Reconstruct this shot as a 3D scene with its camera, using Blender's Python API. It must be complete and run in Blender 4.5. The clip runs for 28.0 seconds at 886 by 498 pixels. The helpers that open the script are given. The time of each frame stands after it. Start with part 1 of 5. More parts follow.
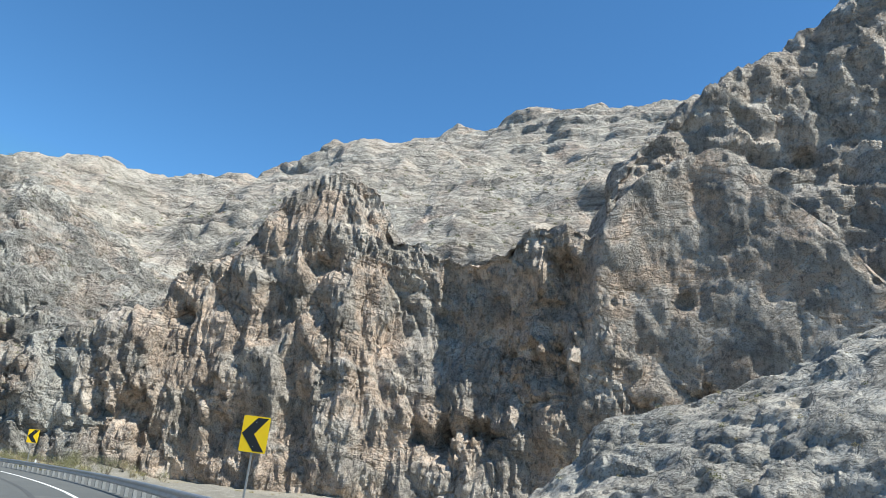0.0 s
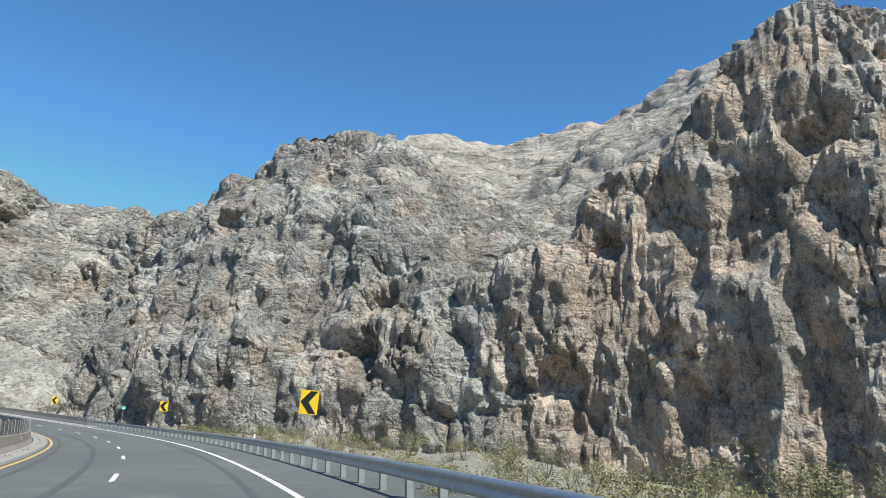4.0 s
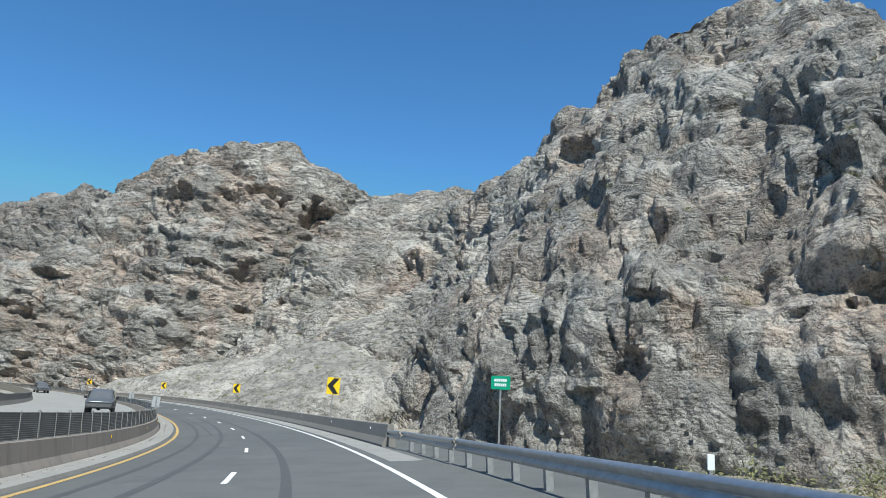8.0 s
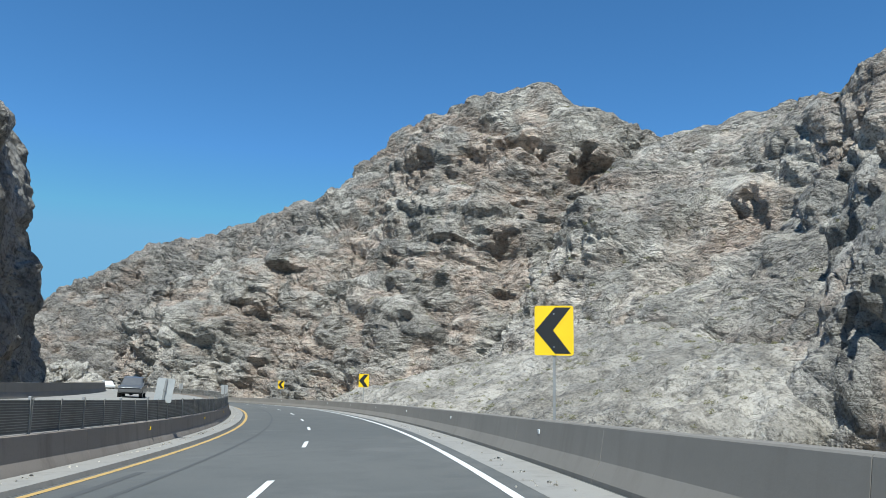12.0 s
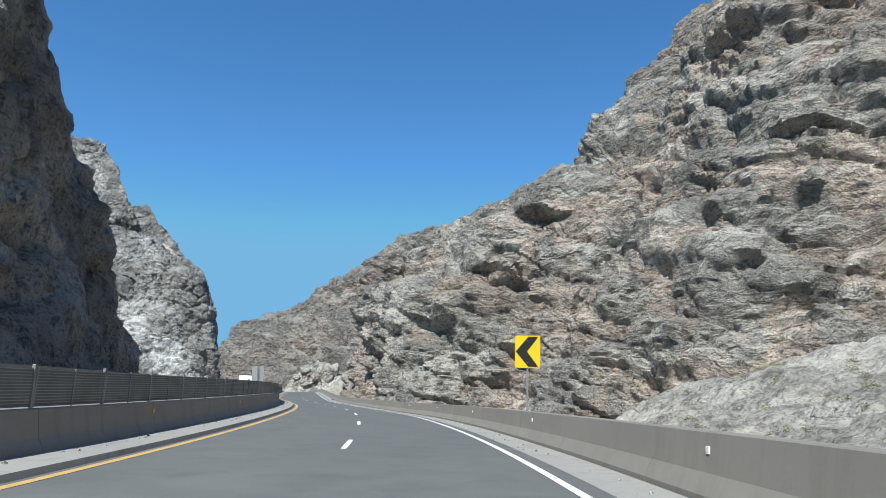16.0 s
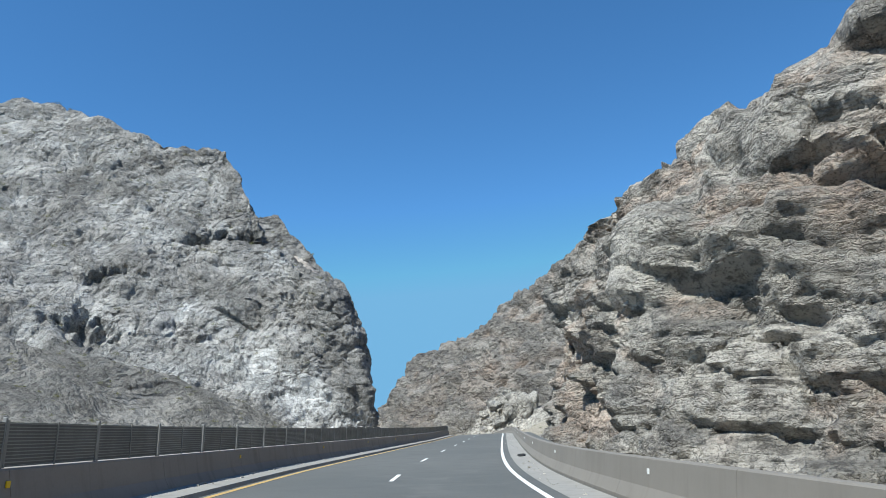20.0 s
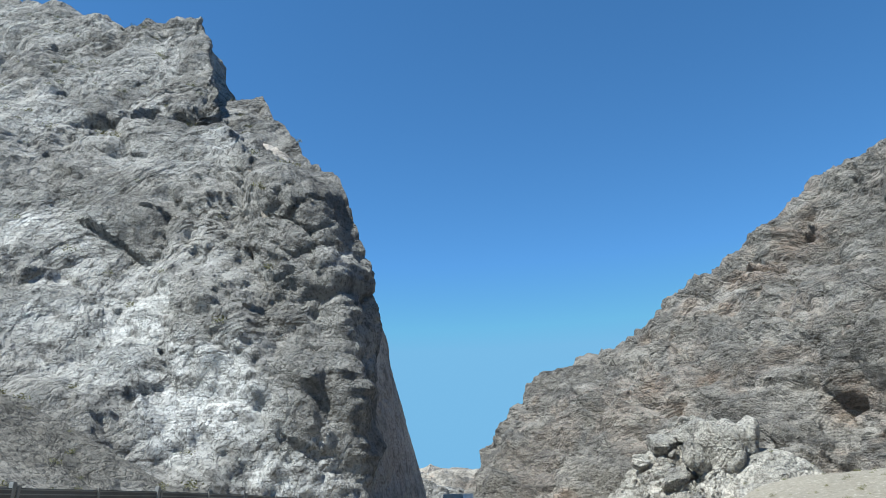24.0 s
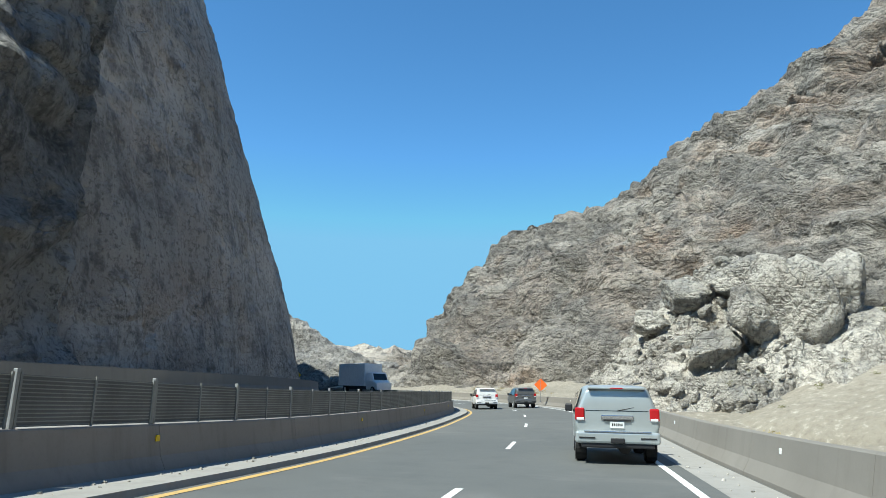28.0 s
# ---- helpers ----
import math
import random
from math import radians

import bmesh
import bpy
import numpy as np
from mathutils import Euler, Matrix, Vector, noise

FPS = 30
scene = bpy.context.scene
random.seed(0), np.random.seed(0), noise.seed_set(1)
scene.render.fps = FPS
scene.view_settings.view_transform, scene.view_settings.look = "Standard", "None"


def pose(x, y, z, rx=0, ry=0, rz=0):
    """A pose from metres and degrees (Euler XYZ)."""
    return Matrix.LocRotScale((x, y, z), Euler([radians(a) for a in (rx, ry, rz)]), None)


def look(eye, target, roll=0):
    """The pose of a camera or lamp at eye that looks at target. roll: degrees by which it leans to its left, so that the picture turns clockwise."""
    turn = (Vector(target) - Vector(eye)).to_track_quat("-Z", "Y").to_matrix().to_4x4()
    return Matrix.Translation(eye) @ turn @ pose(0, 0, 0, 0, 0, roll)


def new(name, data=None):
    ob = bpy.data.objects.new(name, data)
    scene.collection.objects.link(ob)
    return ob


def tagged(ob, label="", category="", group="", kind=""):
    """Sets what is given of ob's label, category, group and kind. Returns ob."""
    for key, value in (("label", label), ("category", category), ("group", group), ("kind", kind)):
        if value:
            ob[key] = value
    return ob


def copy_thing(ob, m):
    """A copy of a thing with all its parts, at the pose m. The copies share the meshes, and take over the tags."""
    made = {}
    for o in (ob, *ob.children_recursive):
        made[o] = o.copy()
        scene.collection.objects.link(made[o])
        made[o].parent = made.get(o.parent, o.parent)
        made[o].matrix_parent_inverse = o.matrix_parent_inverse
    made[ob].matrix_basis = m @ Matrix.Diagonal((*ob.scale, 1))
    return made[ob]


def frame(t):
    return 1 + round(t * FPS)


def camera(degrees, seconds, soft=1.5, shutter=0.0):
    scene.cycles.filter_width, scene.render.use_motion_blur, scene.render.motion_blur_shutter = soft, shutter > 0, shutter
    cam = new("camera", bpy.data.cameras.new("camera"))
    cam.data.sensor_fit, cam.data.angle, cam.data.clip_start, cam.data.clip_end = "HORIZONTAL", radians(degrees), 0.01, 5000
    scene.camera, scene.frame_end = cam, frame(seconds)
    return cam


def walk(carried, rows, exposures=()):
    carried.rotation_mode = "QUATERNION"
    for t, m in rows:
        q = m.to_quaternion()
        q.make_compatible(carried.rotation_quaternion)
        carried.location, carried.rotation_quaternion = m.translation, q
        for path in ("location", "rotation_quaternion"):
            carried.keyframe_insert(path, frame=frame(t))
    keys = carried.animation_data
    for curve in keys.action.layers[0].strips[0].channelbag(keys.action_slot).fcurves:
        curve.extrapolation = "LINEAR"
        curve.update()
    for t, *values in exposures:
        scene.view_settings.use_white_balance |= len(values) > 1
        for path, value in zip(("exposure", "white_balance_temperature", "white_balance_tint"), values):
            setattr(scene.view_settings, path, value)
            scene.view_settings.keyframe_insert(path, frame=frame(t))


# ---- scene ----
cam = camera(63.68, 28.0, soft=0.5)
# seconds, eye x y z, yaw, pitch, lean to the left
ROWS = [
    (0.0, 0.57, -2.88, 1.53, -2.23, 15.31, 6.75),
    (0.5, -3.42, 6.03, 0.86, 0.04, 15.18, 5.99),
    (1.0, -7.58, 14.87, 0.19, 1.12, 14.85, 6.14),
    (1.5, -11.95, 23.61, -0.47, 3.01, 14.24, 5.99),
    (2.0, -16.61, 32.24, -1.11, 5.86, 13.67, 5.73),
    (2.5, -21.59, 40.70, -1.74, 9.54, 13.17, 5.42),
    (3.0, -26.92, 48.95, -2.37, 13.98, 12.75, 5.19),
    (3.5, -32.60, 56.97, -2.98, 18.71, 12.29, 4.86),
    (4.0, -38.60, 64.72, -3.58, 23.31, 11.78, 4.44),
    (4.5, -44.88, 72.22, -4.18, 27.50, 11.35, 4.13),
    (5.0, -51.39, 79.44, -4.78, 31.07, 11.09, 3.71),
    (5.5, -58.12, 86.41, -5.36, 34.20, 10.94, 3.43),
    (6.0, -65.05, 93.13, -5.95, 37.03, 10.89, 3.36),
    (6.5, -72.18, 99.63, -6.52, 39.74, 10.90, 3.42),
    (7.0, -79.53, 105.89, -7.08, 42.50, 10.95, 3.36),
    (7.5, -87.12, 111.91, -7.63, 45.29, 11.04, 3.18),
    (8.0, -94.98, 117.66, -8.15, 48.12, 11.10, 3.05),
    (8.5, -103.12, 123.10, -8.63, 50.88, 11.16, 2.80),
    (9.0, -111.53, 128.21, -9.07, 53.56, 11.23, 2.70),
    (9.5, -120.16, 132.96, -9.47, 56.13, 11.29, 2.65),
    (10.0, -128.96, 137.35, -9.81, 58.58, 11.37, 2.67),
    (10.5, -137.89, 141.40, -10.11, 60.99, 11.46, 2.76),
    (11.0, -146.93, 145.12, -10.37, 63.41, 11.54, 2.83),
    (11.5, -156.05, 148.54, -10.60, 65.84, 11.52, 2.77),
    (12.0, -165.26, 151.68, -10.81, 68.42, 11.38, 2.39),
    (12.5, -174.55, 154.54, -10.99, 71.01, 11.15, 2.08),
    (13.0, -183.94, 157.12, -11.16, 73.62, 10.91, 1.83),
    (13.5, -193.43, 159.39, -11.30, 76.25, 10.68, 1.74),
    (14.0, -203.04, 161.34, -11.43, 78.89, 10.51, 1.79),
    (14.5, -212.77, 162.96, -11.55, 81.54, 10.42, 1.86),
    (15.0, -222.65, 164.21, -11.65, 84.20, 10.45, 1.73),
    (15.5, -232.65, 165.08, -11.75, 86.90, 10.64, 1.71),
    (16.0, -242.76, 165.55, -11.85, 89.63, 10.88, 1.47),
    (16.5, -252.96, 165.59, -11.95, 92.22, 11.17, 1.12),
    (17.0, -263.20, 165.18, -12.07, 94.55, 11.46, 0.47),
    (17.5, -273.42, 164.31, -12.19, 96.57, 11.87, -0.33),
    (18.0, -283.57, 163.03, -12.33, 98.35, 12.31, -1.09),
    (18.5, -293.59, 161.38, -12.47, 99.92, 13.00, -1.68),
    (19.0, -303.48, 159.47, -12.62, 101.34, 13.51, -2.24),
    (19.5, -313.25, 157.39, -12.75, 102.86, 13.92, -2.61),
    (20.0, -322.92, 155.18, -12.88, 104.48, 13.96, -2.90),
    (20.5, -332.52, 152.87, -12.98, 106.02, 13.68, -3.13),
    (21.0, -342.11, 150.43, -13.06, 107.46, 13.29, -3.19),
    (21.5, -351.69, 147.88, -13.12, 108.45, 13.10, -2.98),
    (22.0, -368.76, 144.73, -13.08, 109.47, 12.84, -1.79),
    (22.5, -385.84, 141.57, -13.04, 110.68, 12.87, -0.37),
    (23.0, -402.92, 138.42, -12.99, 112.27, 13.54, 0.79),
    (23.5, -420.00, 135.27, -12.95, 114.41, 15.20, 1.13),
    (24.0, -437.08, 132.11, -12.91, 117.26, 18.19, -0.26),
    (24.5, -443.59, 130.07, -13.12, 118.36, 17.21, -1.07),
    (25.0, -450.13, 128.11, -13.36, 119.11, 15.95, -1.52),
    (25.5, -456.74, 126.20, -13.62, 119.37, 14.13, -1.36),
    (26.0, -463.38, 124.29, -13.90, 118.97, 12.45, -0.63),
    (26.5, -469.97, 122.36, -14.20, 118.12, 11.13, 0.45),
    (27.0, -476.45, 120.40, -14.49, 117.03, 10.32, 1.54),
    (27.5, -482.84, 118.47, -14.79, 116.29, 9.88, 2.05),
    (28.0, -489.16, 116.60, -15.09, 115.75, 9.56, 2.33),
]
walk(cam, [(t, pose(x, y, z, 90 + p, 0, w) @ pose(0, 0, 0, 0, 0, r)) for t, x, y, z, w, p, r in ROWS],
     exposures=[(0.0, 0.62, 6400, 4), (4.0, 0.52, 6350, 4), (7.0, 0.38, 6150, 3), (12.0, 0.36, 6050, 3), (15.0, 0.42, 6100, 4), (21.0, 0.42, 6050, 4), (24.5, 0.5, 6050, 2), (26.5, 0.56, 6150, -1), (28.0, 0.69, 6300, -1)])

# ---- sky and sun ----
SUN_EL, SUN_AZ = 56.5, -28.0          # degrees; azimuth from +x towards +y
sun_way = Vector((math.cos(radians(SUN_EL)) * math.cos(radians(SUN_AZ)), math.cos(radians(SUN_EL)) * math.sin(radians(SUN_AZ)), math.sin(radians(SUN_EL))))
sun = new("sun", bpy.data.lights.new("sun", "SUN"))
sun.data.energy, sun.data.angle, sun.data.color = 5.0, radians(0.53), (1.0, 0.955, 0.89)
sun.matrix_world = look((0, 0, 300), Vector((0, 0, 300)) - sun_way)
world = bpy.data.worlds.new("sky")
scene.world = world
world.use_nodes = True
wn = world.node_tree.nodes
sky = wn.new("ShaderNodeTexSky")
sky.sky_type, sky.sun_disc, sky.sun_elevation, sky.sun_rotation = "NISHITA", False, radians(SUN_EL), radians(90 - SUN_AZ)
sky.altitude, sky.air_density, sky.dust_density, sky.ozone_density = 2200, 0.9, 0.0, 1.0
deep = wn.new("ShaderNodeHueSaturation")
deep.inputs["Saturation"].default_value = 1.12
world.node_tree.links.new(sky.outputs[0], deep.inputs["Color"])
clear = wn.new("ShaderNodeMix")
clear.data_type, clear.blend_type = "RGBA", "MULTIPLY"
clear.inputs[0].default_value, clear.inputs[7].default_value = 1.0, (0.72, 1.0, 1.10, 1)
world.node_tree.links.new(deep.outputs[0], clear.inputs[6])
even = wn.new("ShaderNodeMix")              # a dry horizon, no white haze
even.data_type, even.blend_type = "RGBA", "DARKEN"
even.inputs[0].default_value, even.inputs[7].default_value = 1.0, (1.2, 2.65, 4.15, 1)
world.node_tree.links.new(clear.outputs[2], even.inputs[6])
world.node_tree.links.new(even.outputs[2], wn["Background"].inputs[0])
wn["Background"].inputs[1].default_value = 0.13


# ---- materials ----
class Nodes:
    """A short way to write node trees."""
    def __init__(self, name):
        self.mat = bpy.data.materials.new(name)
        self.mat.use_nodes = True
        self.tree = self.mat.node_tree
        self.bsdf = self.tree.nodes["Principled BSDF"]
        self.pos = self.add("ShaderNodeNewGeometry").outputs["Position"]

    def add(self, kind, operation="", data_type="", feature=""):
        n = self.tree.nodes.new(kind)
        if operation:
            n.operation = operation
        if data_type:
            n.data_type = data_type
        if feature:
            n.feature = feature
        return n

    def link(self, a, b):
        self.tree.links.new(a, b)

    def scaled(self, sx, sy, sz, rot=(0, 0, 0)):
        m = self.add("ShaderNodeMapping")
        m.inputs["Scale"].default_value = (sx, sy, sz)
        m.inputs["Rotation"].default_value = rot
        self.link(self.pos, m.inputs["Vector"])
        return m.outputs[0]

    def noise(self, vec, detail=5, rough=0.6, scale=1.0, warp=0.0):
        n = self.add("ShaderNodeTexNoise")
        n.inputs["Scale"].default_value, n.inputs["Detail"].default_value, n.inputs["Roughness"].default_value = scale, detail, rough
        n.inputs["Distortion"].default_value = warp
        self.link(vec, n.inputs["Vector"])
        return n.outputs["Fac"]

    def ramp(self, fac, lo, hi, a=0.0, b=1.0):
        r = self.add("ShaderNodeMapRange")
        r.inputs["From Min"].default_value, r.inputs["From Max"].default_value = lo, hi
        r.inputs["To Min"].default_value, r.inputs["To Max"].default_value = a, b
        self.link(fac, r.inputs["Value"])
        return r.outputs["Result"]

    def mix(self, fac, a, b):
        m = self.add("ShaderNodeMix", data_type="RGBA")
        for v, i in ((a, 6), (b, 7)):
            if isinstance(v, tuple):
                m.inputs[i].default_value = (*v, 1)
            else:
                self.link(v, m.inputs[i])
        if isinstance(fac, float):
            m.inputs[0].default_value = fac
        else:
            self.link(fac, m.inputs[0])
        return m.outputs[2]

    def times(self, a, b):
        m = self.add("ShaderNodeMath", operation="MULTIPLY")
        self.link(a, m.inputs[0])
        if isinstance(b, float):
            m.inputs[1].default_value = b
        else:
            self.link(b, m.inputs[1])
        return m.outputs[0]

    def plus(self, a, b):
        m = self.add("ShaderNodeMath", operation="ADD")
        self.link(a, m.inputs[0])
        self.link(b, m.inputs[1])
        return m.outputs[0]

    def finish(self, color, rough=0.8, bump=None, strength=0.5, distance=0.1, metal=0.0):
        if isinstance(color, tuple):
            self.bsdf.inputs["Base Color"].default_value = (*color, 1)
        else:
            self.link(color, self.bsdf.inputs["Base Color"])
        if isinstance(rough, float):
            self.bsdf.inputs["Roughness"].default_value = rough
        else:
            self.link(rough, self.bsdf.inputs["Roughness"])
        self.bsdf.inputs["Metallic"].default_value = metal
        if bump is not None:
            b = self.add("ShaderNodeBump")
            b.inputs["Strength"].default_value, b.inputs["Distance"].default_value = strength, distance
            self.link(bump, b.inputs["Height"])
            self.link(b.outputs[0], self.bsdf.inputs["Normal"])
        return self.mat


def rock(name, pale, grey, dark, warm, warm_at=0.58, bed=0.35, streak=0.55, patch=0.03, layer=0.9, relief=1.9):
    """Weathered limestone: pale and grey fields, dark varnish in streaks, warm fresh scars, bedding; crevice shade
    painted into the cracks.
    """
    n = Nodes(name)
    fields = n.ramp(n.noise(n.scaled(patch, patch, patch * 1.6), 6, 0.6, 1, 0.6), 0.38, 0.62)
    color = n.mix(fields, grey, pale)
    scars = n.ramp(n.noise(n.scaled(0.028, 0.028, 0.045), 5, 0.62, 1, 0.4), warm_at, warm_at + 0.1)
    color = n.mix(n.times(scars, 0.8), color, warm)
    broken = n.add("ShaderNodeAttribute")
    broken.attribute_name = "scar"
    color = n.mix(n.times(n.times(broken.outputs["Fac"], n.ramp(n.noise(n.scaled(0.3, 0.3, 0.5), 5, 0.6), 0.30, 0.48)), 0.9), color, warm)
    beds = n.noise(n.scaled(0.05 * layer, 0.05 * layer, layer, (0.12, 0.05, 0)), 5, 0.65, 1, 0.3)
    color = n.mix(n.times(n.ramp(beds, 0.52, 0.64), bed * 0.8), color, dark)
    runs = n.noise(n.scaled(0.55, 0.55, 0.045), 5, 0.62)
    color = n.mix(n.times(n.ramp(runs, 0.53, 0.70), streak), color, dark)
    blotch = n.noise(n.scaled(0.16, 0.16, 0.22), 6, 0.62, 1, 0.6)
    color = n.mix(n.times(n.ramp(blotch, 0.52, 0.64), 0.5), color, dark)
    color = n.mix(n.times(n.ramp(blotch, 0.47, 0.36), 0.6), color, pale)
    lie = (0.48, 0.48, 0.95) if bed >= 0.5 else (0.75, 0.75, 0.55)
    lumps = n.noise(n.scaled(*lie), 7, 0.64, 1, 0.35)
    # lump mottling, its darks deepened to stand in for relief shading
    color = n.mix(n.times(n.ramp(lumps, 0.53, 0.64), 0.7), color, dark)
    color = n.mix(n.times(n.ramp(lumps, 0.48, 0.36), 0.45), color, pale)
    tex = n.add("ShaderNodeTexNoise")
    tex.inputs["Scale"].default_value, tex.inputs["Detail"].default_value = 0.5, 5
    n.link(n.pos, tex.inputs["Vector"])
    gaps = []
    # crack lines are darkened: crevice shade put into the colour, over the bump grooves
    for size, sway, wide, crack_shade in ((0.22, 1.9, 0.028, 0.65), (0.75, 2.6, 0.035, 0.22)):
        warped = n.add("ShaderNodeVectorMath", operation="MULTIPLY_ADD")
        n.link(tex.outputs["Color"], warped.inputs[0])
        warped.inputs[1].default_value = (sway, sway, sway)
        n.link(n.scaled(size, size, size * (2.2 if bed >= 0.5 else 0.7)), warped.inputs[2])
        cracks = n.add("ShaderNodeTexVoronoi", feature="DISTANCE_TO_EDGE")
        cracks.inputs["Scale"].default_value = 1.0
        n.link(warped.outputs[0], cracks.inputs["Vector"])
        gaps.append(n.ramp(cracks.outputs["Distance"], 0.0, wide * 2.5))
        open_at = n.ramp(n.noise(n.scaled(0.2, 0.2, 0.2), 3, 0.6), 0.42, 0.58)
        color = n.mix(n.times(n.times(n.ramp(cracks.outputs["Distance"], wide, 0.0), open_at), crack_shade), color, dark)
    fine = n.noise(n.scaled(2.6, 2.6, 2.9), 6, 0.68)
    # fine mottling, darks deepened likewise in place of relief shading
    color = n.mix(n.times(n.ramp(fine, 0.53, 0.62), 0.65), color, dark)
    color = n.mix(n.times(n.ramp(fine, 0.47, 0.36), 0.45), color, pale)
    broad = n.ramp(n.noise(n.scaled(0.075, 0.075, 0.09), 4, 0.6, 1, 0.5), 0.40, 0.60, 0.35, 1.25)      # worn faces beside rough ones
    small = n.plus(n.times(fine, 0.42), n.times(gaps[1], 0.06))
    height = n.plus(n.plus(n.times(lumps, 1.5), n.times(gaps[0], 0.2)), n.times(beds, 0.7))
    return n.finish(color, 0.92, n.times(n.plus(height, small), broad), 1.0, relief)


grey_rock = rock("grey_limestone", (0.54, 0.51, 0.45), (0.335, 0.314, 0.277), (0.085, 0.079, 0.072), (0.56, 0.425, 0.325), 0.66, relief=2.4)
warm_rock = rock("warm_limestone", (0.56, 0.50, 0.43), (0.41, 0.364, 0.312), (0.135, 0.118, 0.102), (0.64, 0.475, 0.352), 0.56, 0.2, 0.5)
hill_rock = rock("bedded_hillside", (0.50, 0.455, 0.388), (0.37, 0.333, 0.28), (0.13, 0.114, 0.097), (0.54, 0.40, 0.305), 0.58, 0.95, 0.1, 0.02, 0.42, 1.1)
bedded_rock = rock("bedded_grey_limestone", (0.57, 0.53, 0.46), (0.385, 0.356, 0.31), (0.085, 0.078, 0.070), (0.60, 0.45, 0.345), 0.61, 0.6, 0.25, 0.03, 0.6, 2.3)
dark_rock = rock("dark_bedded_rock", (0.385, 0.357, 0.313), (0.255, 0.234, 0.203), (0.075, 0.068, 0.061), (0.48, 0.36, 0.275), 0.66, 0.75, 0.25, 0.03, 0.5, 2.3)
white_rock = rock("white_limestone", (0.46, 0.442, 0.408), (0.245, 0.233, 0.212), (0.10, 0.094, 0.085), (0.88, 0.87, 0.84), 0.66, 0.25, 0.15, 0.03)
scree_rock = rock("pale_scree", (0.47, 0.44, 0.385), (0.345, 0.32, 0.275), (0.115, 0.105, 0.09), (0.54, 0.455, 0.36), 0.66, 0.1, 0.0, 0.1, 0.9, 1.1)
gravel_rock = rock("grey_talus", (0.34, 0.322, 0.288), (0.235, 0.222, 0.197), (0.10, 0.093, 0.082), (0.30, 0.25, 0.20), 0.62, 0.05, 0.0, 0.12)
boulder_rock = rock("boulder_limestone", (0.70, 0.66, 0.585), (0.55, 0.513, 0.45), (0.20, 0.182, 0.156), (0.56, 0.47, 0.37), 0.62, 0.05, 0.1, 0.12)
streaked_rock = rock("streaked_limestone", (0.58, 0.525, 0.455), (0.46, 0.407, 0.35), (0.17, 0.15, 0.129), (0.58, 0.445, 0.34), 0.60, 0.05, 0.85, 0.03, 0.9, 0.7)


def soil():
    n = Nodes("desert_soil")
    big = n.ramp(n.noise(n.scaled(0.05, 0.05, 0.05), 6, 0.6), 0.35, 0.65)
    small = n.noise(n.scaled(1.6, 1.6, 1.6), 8, 0.7)
    color = n.mix(big, (0.31, 0.282, 0.23), (0.24, 0.216, 0.17))
    color = n.mix(n.ramp(small, 0.5, 0.72), color, (0.20, 0.175, 0.14))
    color = n.mix(n.times(n.ramp(small, 0.45, 0.3), 0.6), color, (0.58, 0.54, 0.46))
    return n.finish(color, 0.95, small, 0.9, 0.35)


def concrete(name, tone, stain):
    n = Nodes(name)
    big = n.noise(n.scaled(0.25, 0.25, 0.6), 6, 0.65)
    runs = n.noise(n.scaled(2.2, 2.2, 0.12), 5, 0.6)
    grain = n.noise(n.scaled(14, 14, 14), 5, 0.7)
    color = n.mix(n.ramp(big, 0.35, 0.7), tone, tuple(0.86 * c for c in tone))
    color = n.mix(n.times(n.ramp(runs, 0.52, 0.72), 0.55), color, stain)
    color = n.mix(n.times(n.ramp(grain, 0.52, 0.75), 0.25), color, stain)
    return n.finish(color, 0.85, grain, 0.25, 0.01)


def asphalt():
    n = Nodes("worn_asphalt")
    patch = n.noise(n.scaled(0.06, 0.06, 0.06), 5, 0.6)
    mid = n.noise(n.scaled(0.9, 0.9, 0.9), 6, 0.65)
    grain = n.noise(n.scaled(30, 30, 30), 4, 0.7)
    color = n.mix(n.ramp(patch, 0.38, 0.62), (0.098, 0.102, 0.096), (0.122, 0.124, 0.115))
    tracks = n.noise(n.scaled(0.35, 0.35, 0.35), 4, 0.6, 1, 0.8)
    color = n.mix(n.times(n.ramp(tracks, 0.55, 0.68), 0.5), color, (0.15, 0.15, 0.14))
    color = n.mix(n.times(n.ramp(mid, 0.48, 0.7), 0.5), color, (0.075, 0.077, 0.074))
    color = n.mix(n.times(n.ramp(grain, 0.5, 0.7), 0.35), color, (0.07, 0.072, 0.07))
    return n.finish(color, 0.82, grain, 0.3, 0.006)


def paint(name, tone, worn):
    n = Nodes(name)
    wear = n.noise(n.scaled(5, 5, 5), 7, 0.7)
    return n.finish(n.mix(n.times(n.ramp(wear, 0.5, 0.7), 0.8), tone, worn), 0.7)


def plain(name, tone, rough=0.5, metal=0.0, vary=0.12, scale=3.0):
    n = Nodes(name)
    m = n.noise(n.scaled(scale, scale, scale), 5, 0.6)
    return n.finish(n.mix(n.ramp(m, 0.35, 0.7), tone, tuple(c * (1 - vary) for c in tone)), rough, None, 0, 0, metal)


soil_mat = soil()
barrier_mat = concrete("grey_barrier_concrete", (0.215, 0.20, 0.176), (0.165, 0.148, 0.128))
brown_barrier_mat = concrete("brown_barrier_concrete", (0.30, 0.262, 0.224), (0.16, 0.135, 0.115))
slab_mat = concrete("pale_shoulder_concrete", (0.30, 0.288, 0.262), (0.19, 0.178, 0.16))
asphalt_mat = asphalt()
white_paint = paint("white_road_paint", (0.78, 0.78, 0.75), (0.35, 0.35, 0.34))
yellow_paint = paint("yellow_road_paint", (0.52, 0.34, 0.11), (0.26, 0.22, 0.15))
